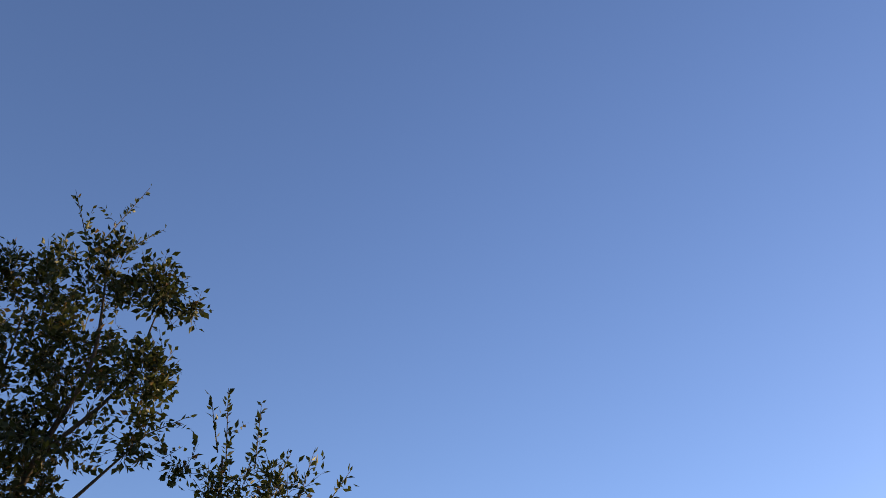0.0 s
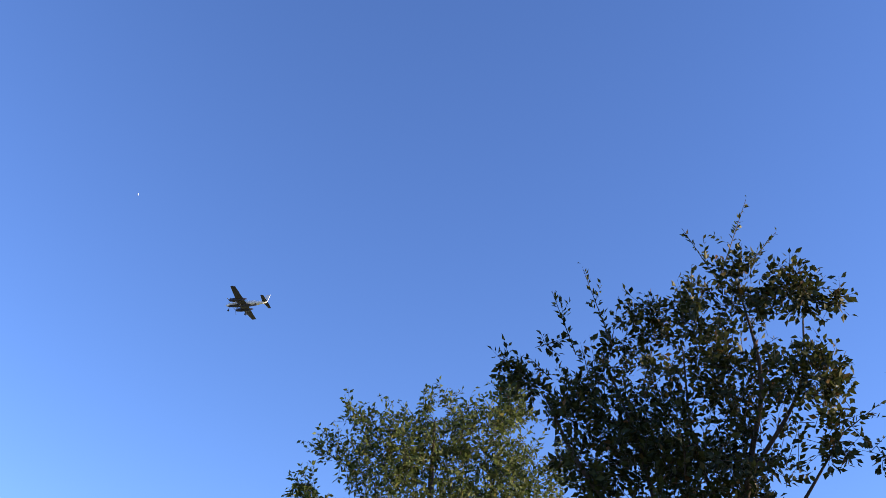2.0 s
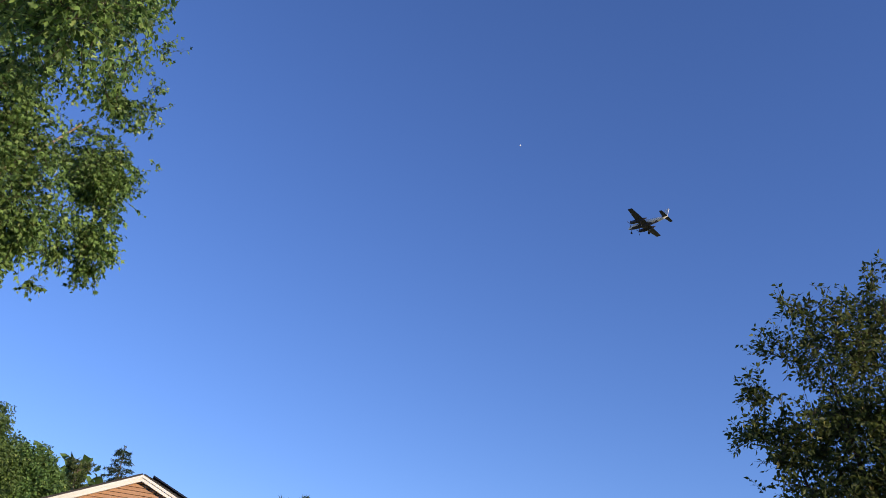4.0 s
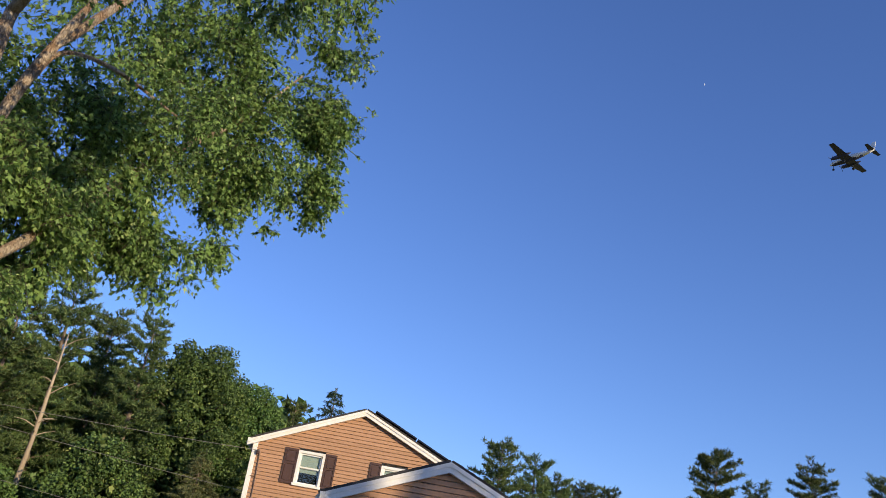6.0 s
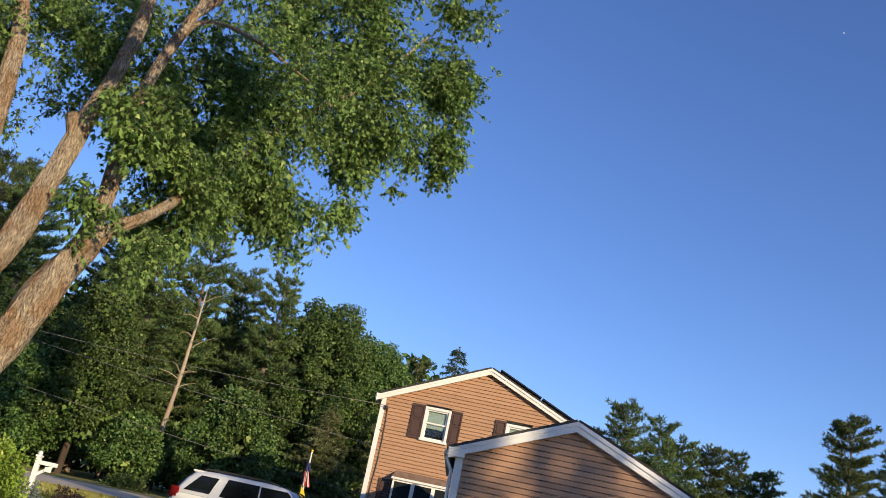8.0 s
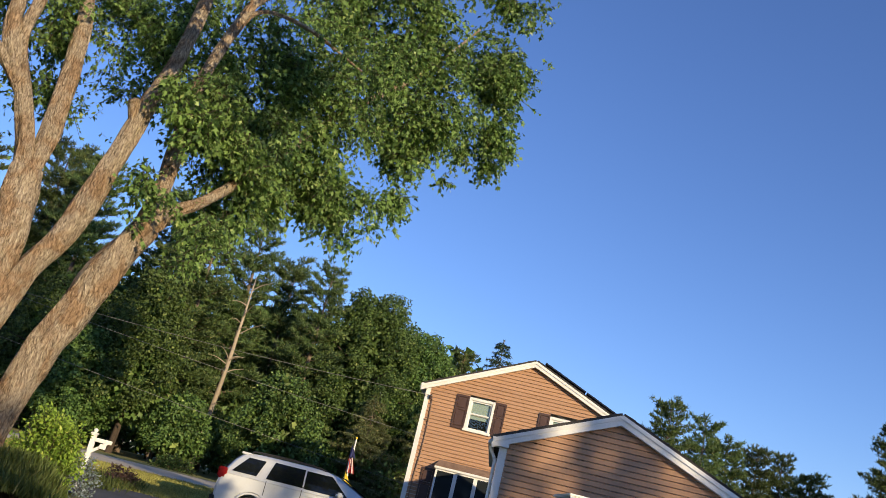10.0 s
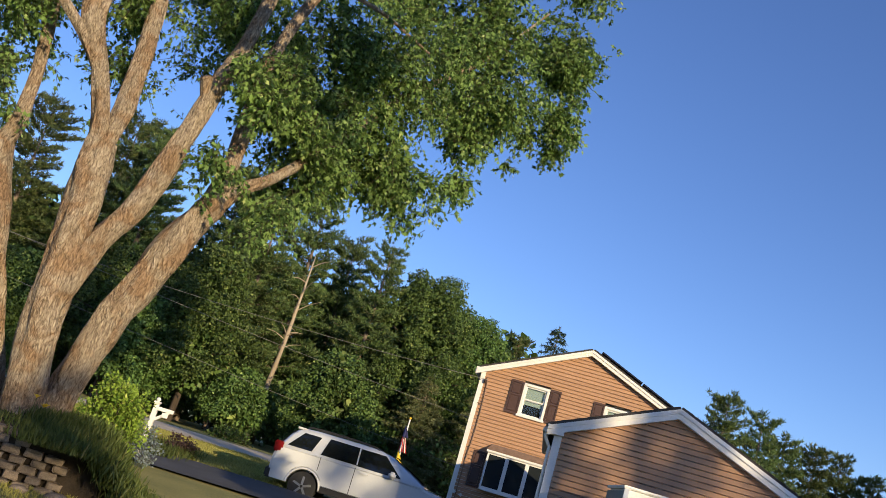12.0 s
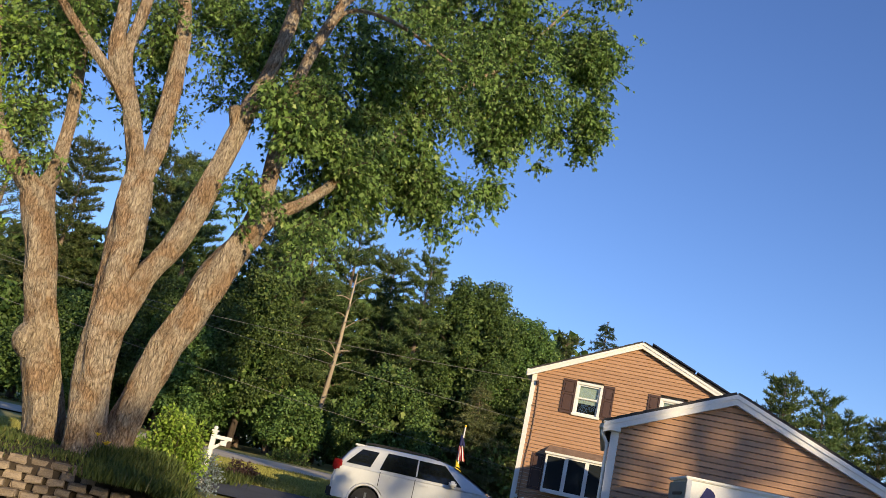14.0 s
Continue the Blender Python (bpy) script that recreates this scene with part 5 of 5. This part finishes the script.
def cable(a, b, sag, r, label):
    n = 28
    pts = []
    for i in range(n + 1):
        t = i / n
        pts.append((a[0] + (b[0] - a[0]) * t, a[1] + (b[1] - a[1]) * t, a[2] + (b[2] - a[2]) * t - 4 * sag * t * (1 - t)))
    vv, ff = [], []
    tube(vv, ff, pts, [r] * (n + 1), 5)
    tagged(new("cable", mesh_from("cable", vv, ff, CABLE, True)), label, "cable", "overhead cables")


cable((-42, 33, 9.6), (2.02, 29.62, 5.16), 1.5, 0.009, "thin grey service drop running to the house corner")
cable((-42, 33, 9.9), (12, 44.5, 4.6), 1.2, 0.009, "thin grey overhead cable along the street")
cable((-42, 33, 8.3), (12, 44.5, 2.0), 0.9, 0.009, "thin grey overhead cable along the street")

# ---- the flag on its pole ----
RED = mat("red cloth", [(0.42, 0.03, 0.03), (0.55, 0.05, 0.05)], 0.8, 9, 60, 0.1)
NAVY = mat("navy cloth", [(0.015, 0.02, 0.09), (0.03, 0.035, 0.14)], 0.8, 9, 60, 0.1)
GOLD_CLOTH = mat("yellow cloth", [(0.72, 0.50, 0.02), (0.85, 0.62, 0.04)], 0.8, 9, 60, 0.1)
fpole = thing("flagpole", (0.0, 31.9, 0.6), "white flagpole with a drooping striped flag and a yellow flag", "flagpole")
vv, ff = [], []
tube(vv, ff, [(0, 31.9, 0.5), (0, 31.9, 2.0), (0, 31.9, 3.36)], [0.03, 0.028, 0.024], 8)
hang("pole", mesh_from("pole", vv, ff, WHITE, True), fpole)
bm = bmesh.new()
bmesh.ops.create_uvsphere(bm, u_segments=10, v_segments=8, radius=0.045, matrix=Matrix.Translation((0, 31.9, 3.40)))
part("finial", bm, YELLOW, fpole, "gilded ball finial", True)


def cloth(name, z_top, z_low, wide, a0, a1, material, label=""):
    """A strip of hanging cloth, folded, between two shares of its width."""
    vv, ff = [], []
    nz, nx = 14, 5
    for j in range(nz + 1):
        q = j / nz
        for i in range(nx + 1):
            s = a0 + (a1 - a0) * i / nx
            fold = 0.07 * math.sin(s * 13 + q * 2.0) * (0.35 + 0.65 * q)
            vv.append((-0.09 + s * wide * (0.45 + 0.55 * q) * 0.9, 31.82 + fold, z_top - (z_top - z_low) * q - 0.16 * s * (1 - q)))
    for j in range(nz):
        for i in range(nx):
            w = j * (nx + 1) + i
            ff.append((w, w + 1, w + nx + 2, w + nx + 1))
    me = mesh_from(name, vv, ff, material, True)
    ob = hang(name, me, fpole, label)
    mod = ob.modifiers.new("thickness", "SOLIDIFY")
    mod.thickness = 0.006


cloth("canton", 3.14, 2.72, 0.26, 0.0, 0.9, NAVY, "navy canton")
for i in range(7):
    cloth("stripe", 2.74 if i < 4 else 2.86, 2.22, 0.32, i / 7, (i + 1) / 7, RED if i % 2 == 0 else WHITE)
cloth("yellow_flag", 2.24, 1.78, 0.30, 0.0, 1.0, GOLD_CLOTH, "plain yellow flag hung below")

# ---- the white car on the drive ----
PAINT = mat("white car paint", [(0.62, 0.64, 0.66), (0.68, 0.70, 0.72)], 0.22, 1, 20, 0.0)
PAINT.node_tree.nodes["Principled BSDF"].inputs["Coat Weight"].default_value = 0.7
TRIM = mat("black plastic trim", [(0.012, 0.012, 0.013), (0.03, 0.03, 0.032)], 0.6, 8, 60, 0.1)
TYRE = mat("tyre rubber", [(0.015, 0.015, 0.016), (0.035, 0.035, 0.035)], 0.85, 8, 60, 0.2)
CHROME = mat("bright alloy", [(0.55, 0.56, 0.58), (0.68, 0.69, 0.70)], 0.28, 6, 60, 0.0, metal=0.9)
LAMP_RED = mat("red lamp lens", [(0.16, 0.008, 0.010), (0.24, 0.012, 0.014)], 0.15, 6, 40, 0.0)
CAR_GLASS = glass_mat("dark tinted car glass", (0.008, 0.010, 0.012))
CAR_AT = Matrix.Translation((-2.92, 23.6, 0.22)) @ Matrix.Rotation(radians(-5), 4, "Z")
car = thing("car", (0, 0, 0), "white sport utility vehicle with dark glass, parked on the drive", "car")
car.matrix_world = CAR_AT


def arch(cx, r, n=10):
    return [(cx - r * math.cos(math.pi * i / n), 0.36 + r * math.sin(math.pi * i / n)) for i in range(n + 1)]


outline = [(0.10, 0.36)] + arch(0.92, 0.41) + arch(3.64, 0.41) + [(4.60, 0.36), (4.70, 0.50), (4.72, 0.72), (4.62, 0.93), (4.30, 1.03), (3.72, 1.12), (3.2, 1.15), (1.0, 1.16), (0.22, 1.16), (0.06, 1.08), (0.0, 0.80), (0.02, 0.5)]
bm = prism(bmesh.new(), outline, -0.92, 0.92)
side_edges = [e for e in bm.edges if abs(e.verts[0].co.y - e.verts[1].co.y) < 1e-4 and min(e.verts[0].co.z, e.verts[1].co.z) > 0.42]
bmesh.ops.bevel(bm, geom=side_edges, offset=0.055, segments=3, affect="EDGES")
part("body", bm, PAINT, car)
RINGS = [(1.12, 0.07, 3.80, 0.895), (1.30, 0.17, 3.47, 0.845), (1.48, 0.27, 3.10, 0.765), (1.62, 0.40, 2.78, 0.68), (1.69, 0.60, 2.50, 0.58), (1.715, 0.95, 2.15, 0.40)]


def hull(z):
    for (za, a0, a1, aw), (zb, b0, b1, bw) in zip(RINGS, RINGS[1:]):
        if za <= z <= zb:
            t = (z - za) / (zb - za)
            return a0 + (b0 - a0) * t, a1 + (b1 - a1) * t, aw + (bw - aw) * t
    return RINGS[-1][1:]


bm = bmesh.new()
rows_ = []
for z, a, b, w in RINGS:
    c = 0.10
    rows_.append([bm.verts.new(p) for p in ((a, -w + c, z), (a + c, -w, z), ((a + b) / 2, -w - 0.012, z), (b - c, -w, z), (b, -w + c, z), (b + 0.06, 0, z), (b, w - c, z), (b - c, w, z), ((a + b) / 2, w + 0.012, z), (a + c, w, z), (a, w - c, z), (a - 0.03, 0, z))])
for p, q in zip(rows_, rows_[1:]):
    for i in range(12):
        bm.faces.new((p[i], p[(i + 1) % 12], q[(i + 1) % 12], q[i]))
bm.faces.new(rows_[-1])
bmesh.ops.recalc_face_normals(bm, faces=bm.faces)
part("cabin", bm, PAINT, car, smooth=True)


def side_pane(name, z0, z1, low, high, sgn):
    """Dark glass lying just outside the cabin's curved side; low and high are its x spans below and above."""
    bm = bmesh.new()
    n, o, i = 6, [], []
    for k in range(n + 1):
        t = k / n
        z = z0 + (z1 - z0) * t
        a, b = low[0] + (high[0] - low[0]) * t, low[1] + (high[1] - low[1]) * t
        for ring, off in ((o, 0.024), (i, -0.01)):
            ring.append([bm.verts.new((x, sgn * (hull(z)[2] + off), z)) for x in (a, b)])
    for k in range(n):
        bm.faces.new((o[k][0], o[k][1], o[k + 1][1], o[k + 1][0]))
        bm.faces.new((o[k][0], i[k][0], i[k + 1][0], o[k + 1][0]))
        bm.faces.new((o[k][1], i[k][1], i[k + 1][1], o[k + 1][1]))
    bm.faces.new((o[0][0], o[0][1], i[0][1], i[0][0])), bm.faces.new((o[n][0], o[n][1], i[n][1], i[n][0]))
    bmesh.ops.recalc_face_normals(bm, faces=bm.faces)
    part(name, bm, CAR_GLASS, car)


for sgn in (-1, 1):
    side_pane("quarter_window", 1.20, 1.58, (0.30, 0.90), (0.60, 1.02), sgn)
    side_pane("door_window", 1.19, 1.61, (1.14, 2.03), (1.24, 1.99), sgn)
    side_pane("door_window", 1.18, 1.60, (2.07, 3.16), (2.03, 2.66), sgn)
    part("window_pillar", box(bmesh.new(), (2.015, sgn * 0.90 - 0.02, 1.19), (2.085, sgn * 0.90 + 0.02, 1.21)), TRIM, car)
    vv, ff = [], []
    tube(vv, ff, spline([(0.62, sgn * 0.60, 1.695), (0.72, sgn * 0.60, 1.745), (1.5, sgn * 0.60, 1.765), (2.3, sgn * 0.58, 1.735), (2.45, sgn * 0.58, 1.68)], 4), [0.02] * 17, 6)
    hang("roof_rail", mesh_from("roof_rail", vv, ff, TRIM, True), car, "black roof rail")
    part("tail_lamp", box(bmesh.new(), (-0.015, sgn * 0.80 - 0.135, 0.98), (0.20, sgn * 0.80 + 0.135, 1.24), 0.03), LAMP_RED, car, "red tail lamp")
    for x in (1.10, 2.05):
        part("door_handle", box(bmesh.new(), (x + 0.12, sgn * 0.935 - 0.02, 1.02), (x + 0.32, sgn * 0.935 + 0.02, 1.06), 0.012), PAINT, car)
    mir = box(bmesh.new(), (2.86, sgn * 1.03 - 0.11, 1.13), (3.04, sgn * 1.03 + 0.11, 1.29), 0.04)
    part("wing_mirror", mir, PAINT, car, smooth=True)
    part("door_seam", box(bmesh.new(), (2.03, sgn * 0.921 - 0.003, 0.45), (2.045, sgn * 0.921 + 0.003, 1.14)), TRIM, car)
    part("door_seam", box(bmesh.new(), (1.16, sgn * 0.921 - 0.003, 0.80), (1.175, sgn * 0.921 + 0.003, 1.14)), TRIM, car)
    part("sill_cladding", box(bmesh.new(), (1.34, sgn * 0.915 - 0.02, 0.34), (3.22, sgn * 0.915 + 0.02, 0.50), 0.015), TRIM, car)
    for cx in (0.92, 3.64):
        whl = hang("wheel", None, car)
        for nm, r0, dep, m in (("tyre", 0.355, 0.11, TYRE), ("rim", 0.245, 0.118, CHROME)):
            bm = bmesh.new()
            bmesh.ops.create_cone(bm, cap_ends=True, segments=28, radius1=r0, radius2=r0 * (0.97 if nm == "tyre" else 0.9), depth=dep * 2, matrix=Matrix.Translation((cx, sgn * 0.80, 0.36)) @ Matrix.Rotation(radians(-90 * sgn), 4, "X"))
            part(nm, bm, TYRE if nm == "tyre" else TRIM, whl)
        for k in range(5):
            bm = bmesh.new()
            box(bm, (-0.028, sgn * 0.905, 0.03), (0.028, sgn * 0.925, 0.235), 0.006)
            bmesh.ops.transform(bm, matrix=Matrix.Translation((cx, 0, 0.36)) @ Matrix.Rotation(k * 1.2566, 4, "Y"), verts=bm.verts)
            part("spoke", bm, CHROME, whl, "bright alloy spoke")
        vv, ff = [], []
        tube(vv, ff, [(cx - 0.42 * math.cos(math.pi * i / 14), sgn * 0.915, 0.36 + 0.42 * math.sin(math.pi * i / 14)) for i in range(15)], [0.03] * 15, 6)
        hang("arch_lip", mesh_from("arch_lip", vv, ff, PAINT, True), car)
bm = bmesh.new()
fr = [bm.verts.new(p) for p in ((3.73, -0.74, 1.18), (3.73, 0.74, 1.18), (2.84, 0.58, 1.625), (2.84, -0.58, 1.625))]
bm.faces.new(fr)
ws = part("windshield", bm, CAR_GLASS, car)
ws.modifiers.new("thickness", "SOLIDIFY").thickness = 0.012
ws.location = (0.035, 0, 0.03)
bm = bmesh.new()
bm.faces.new([bm.verts.new(p) for p in ((0.10, 0.70, 1.20), (0.10, -0.70, 1.20), (0.36, -0.58, 1.58), (0.36, 0.58, 1.58))])
rw = part("rear_window", bm, CAR_GLASS, car)
rw.modifiers.new("thickness", "SOLIDIFY").thickness = 0.012
rw.location = (-0.05, 0, 0.01)
part("rear_bumper", box(bmesh.new(), (-0.06, -0.90, 0.34), (0.14, 0.90, 0.60), 0.04), TRIM, car, "dark rear bumper")
part("spoiler", box(bmesh.new(), (0.34, -0.60, 1.64), (0.66, 0.60, 1.69), 0.02), PAINT, car)
place(car)
for c in car.children:
    if c.name.startswith(("windshield", "rear_window")):
        c.matrix_parent_inverse = Matrix()

# ---- the white box trailer before the garage ----
# grey stands in for shade on the white trailer's end
SHADED_GREY = mat("trailer end with its shade put into the grey", [(0.16, 0.19, 0.18), (0.24, 0.27, 0.26)], 0.6, 3, 30, 0.1)
trailer = thing("box_trailer", (0, 0, 0), "white box trailer with its shaded end coloured grey and a dark emblem", "trailer")
trailer.matrix_world = Matrix.Translation((3.73, 15.59, 0.12)) @ Matrix.Rotation(radians(-3), 4, "Z")
part("body", box(bmesh.new(), (0.0, 0.0, 0.45), (3.3, 1.6, 2.24), 0.03), WHITE, trailer)
part("end_panel", box(bmesh.new(), (-0.03, 0.03, 0.5), (-0.001, 1.57, 2.20), 0.008), SHADED_GREY, trailer, "trailer end with its shade put into the grey")
part("end_bar", box(bmesh.new(), (-0.05, 0.3, 1.98), (-0.031, 1.1, 2.03), 0.004), TRIM, trailer)
part("roof", box(bmesh.new(), (-0.05, -0.02, 2.24), (3.35, 1.62, 2.29), 0.015), WHITE, trailer)
part("corner_post", box(bmesh.new(), (-0.035, -0.035, 0.45), (0.05, -0.002, 2.24), 0.006), CHROME, trailer)
bm = prism(bmesh.new(), [(0.20, 1.95)] + [(0.30 + 0.16 * math.sin(math.pi * i / 8), 2.02 + 0.14 * math.cos(math.pi * i / 8)) for i in range(9)] + [(0.20, 1.84), (0.20, 2.12)][:1], -0.008, -0.001)
part("emblem", bm, NAVY, trailer, "plain dark rounded emblem")
for x in (1.2, 2.0):
    bm = bmesh.new()
    bmesh.ops.create_cone(bm, cap_ends=True, segments=24, radius1=0.33, radius2=0.32, depth=0.2, matrix=Matrix.Translation((x, 0.0, 0.31)) @ Matrix.Rotation(radians(90), 4, "X"))
    part("wheel", bm, TYRE, trailer)
place(trailer)

# ---- the aeroplane passing low overhead, and another far off ----
PLANE_WHITE = mat("white aircraft paint", [(0.68, 0.69, 0.70), (0.78, 0.78, 0.79)], 0.3, 1, 10, 0)
PLANE_DARK = mat("dark blue aircraft paint", [(0.02, 0.025, 0.06), (0.035, 0.04, 0.08)], 0.35, 1, 10, 0)


def wing_mesh(bm, root, tip, chord0, chord1, thick0, thick1):
    """A tapered wing from root to tip (leading edges), with a rounded section."""
    rings = []
    for p, c, t in ((root, chord0, thick0), (tip, chord1, thick1)):
        p = Vector(p)
        rings.append([bm.verts.new(p + Vector((0, -c * s, t * h))) for s, h in ((0, 0), (0.12, 0.5), (0.4, 0.62), (1.0, 0.02), (0.4, -0.38), (0.12, -0.38))])
    for i in range(6):
        bm.faces.new((rings[0][i], rings[0][(i + 1) % 6], rings[1][(i + 1) % 6], rings[1][i]))
    bm.faces.new(rings[0]), bm.faces.new(rings[1])
    bmesh.ops.recalc_face_normals(bm, faces=bm.faces)


def aeroplane(m, label):
    """A twin-engined low-wing aeroplane with its wheels down; it flies along +y."""
    ap = thing("aeroplane", (0, 0, 0), label, "aeroplane")
    ap.matrix_world = m
    vv, ff = [], []
    tube(vv, ff, [(0, 4.6, -0.15), (0, 4.3, -0.1), (0, 3.5, 0), (0, 2.2, 0.12), (0, 0.5, 0.16), (0, -1.6, 0.14), (0, -3.6, 0.2), (0, -4.6, 0.28)], [0.05, 0.28, 0.5, 0.68, 0.72, 0.62, 0.30, 0.10], 14)
    hang("fuselage", mesh_from("fuselage", vv, ff, PLANE_WHITE, True), ap)
    vv, ff = [], []
    tube(vv, ff, [(0, 4.4, -0.22), (0, 3.4, -0.12), (0, 2.0, -0.06), (0, 0, -0.04), (0, -2.4, 0.02)], [0.12, 0.46, 0.60, 0.63, 0.42], 14)
    hang("belly", mesh_from("belly", vv, ff, PLANE_DARK, True), ap, "dark blue lower fuselage")
    part("cockpit_glass", box(bmesh.new(), (-0.52, 1.9, 0.42), (0.52, 2.9, 0.72), 0.14), CAR_GLASS, ap)
    for s in (-1, 1):
        bm = bmesh.new()
        wing_mesh(bm, (s * 0.4, 1.7, -0.3), (s * 6.1, 1.2, 0.28), 2.1, 1.05, 0.30, 0.12)
        part("wing", bm, PLANE_DARK, ap, "dark wing underside")
        bm = bmesh.new()
        wing_mesh(bm, (s * 0.1, -3.6, 0.35), (s * 2.4, -4.0, 0.40), 1.15, 0.65, 0.12, 0.07)
        part("tailplane", bm, PLANE_DARK, ap)
        nac = hang("engine", None, ap)
        vv, ff = [], []
        tube(vv, ff, [(s * 1.85, 3.1, -0.1), (s * 1.85, 2.8, -0.1), (s * 1.85, 1.8, -0.1), (s * 1.85, 0.2, -0.05), (s * 1.85, -0.9, 0)], [0.16, 0.36, 0.42, 0.36, 0.08], 12)
        hang("nacelle", mesh_from("nacelle", vv, ff, PLANE_DARK, True), nac)
        for k in range(3):
            bm = bmesh.new()
            box(bm, (-0.07, 3.14, 0.05), (0.07, 3.18, 0.98), 0.015)
            bmesh.ops.transform(bm, matrix=Matrix.Translation((s * 1.85, 0, -0.1)) @ Matrix.Rotation(k * 2.094 + 0.4, 4, "Y"), verts=bm.verts)
            part("propeller_blade", bm, TRIM, nac)
        vv, ff = [], []
        tube(vv, ff, [(s * 1.75, 0.6, -0.3), (s * 1.75, 0.55, -1.3)], [0.07, 0.05], 6)
        hang("gear_leg", mesh_from("gear_leg", vv, ff, TRIM), ap)
        bm = bmesh.new()
        bmesh.ops.create_cone(bm, cap_ends=True, segments=16, radius1=0.26, radius2=0.26, depth=0.2, matrix=Matrix.Translation((s * 1.75, 0.55, -1.35)) @ Matrix.Rotation(radians(90), 4, "Y"))
        part("gear_wheel", bm, TYRE, ap)
    bm = bmesh.new()
    prism(bm, [(-4.7, 0.3), (-3.1, 0.35), (-4.3, 2.1), (-5.0, 2.1)], -0.06, 0.06, Matrix.Rotation(radians(90), 4, "Z"))
    part("fin", bm, PLANE_WHITE, ap, "white swept tail fin")
    vv, ff = [], []
    tube(vv, ff, [(0, 3.7, -0.4), (0, 3.75, -1.35)], [0.06, 0.045], 6)
    hang("gear_leg", mesh_from("gear_leg", vv, ff, TRIM), ap)
    bm = bmesh.new()
    bmesh.ops.create_cone(bm, cap_ends=True, segments=16, radius1=0.22, radius2=0.22, depth=0.16, matrix=Matrix.Translation((0, 3.75, -1.4)) @ Matrix.Rotation(radians(90), 4, "Y"))
    part("gear_wheel", bm, TYRE, ap)
    place(ap)
    return ap


aeroplane(Matrix.Translation((108.8, 137.2, 95.4)) @ Matrix.Rotation(radians(22), 4, "Z") @ Matrix.Rotation(radians(4), 4, "Y") @ Matrix.Rotation(radians(-2), 4, "X"), "twin-engined aeroplane with wheels down in the open sky")
far = thing("airliner", (0, 0, 0), "tiny white airliner high in the blue sky", "aeroplane")
far.matrix_world = Matrix.Translation((1210, 2190, 1598)) @ Matrix.Rotation(radians(-20), 4, "Z") @ Matrix.Rotation(radians(55), 4, "X")
vv, ff = [], []
tube(vv, ff, [(0, 7, 0), (0, 6, 0), (0, 0, 0), (0, -6, 0.3), (0, -7.5, 0.6)], [0.2, 1.6, 1.9, 1.3, 0.3], 10)
hang("fuselage", mesh_from("fuselage", vv, ff, PLANE_WHITE, True), far)
for s in (-1, 1):
    bm = bmesh.new()
    wing_mesh(bm, (s * 0.8, 1.5, -0.4), (s * 5.0, -1.5, 0), 2.0, 0.9, 0.3, 0.12)
    part("wing", bm, PLANE_WHITE, far)
place(far)
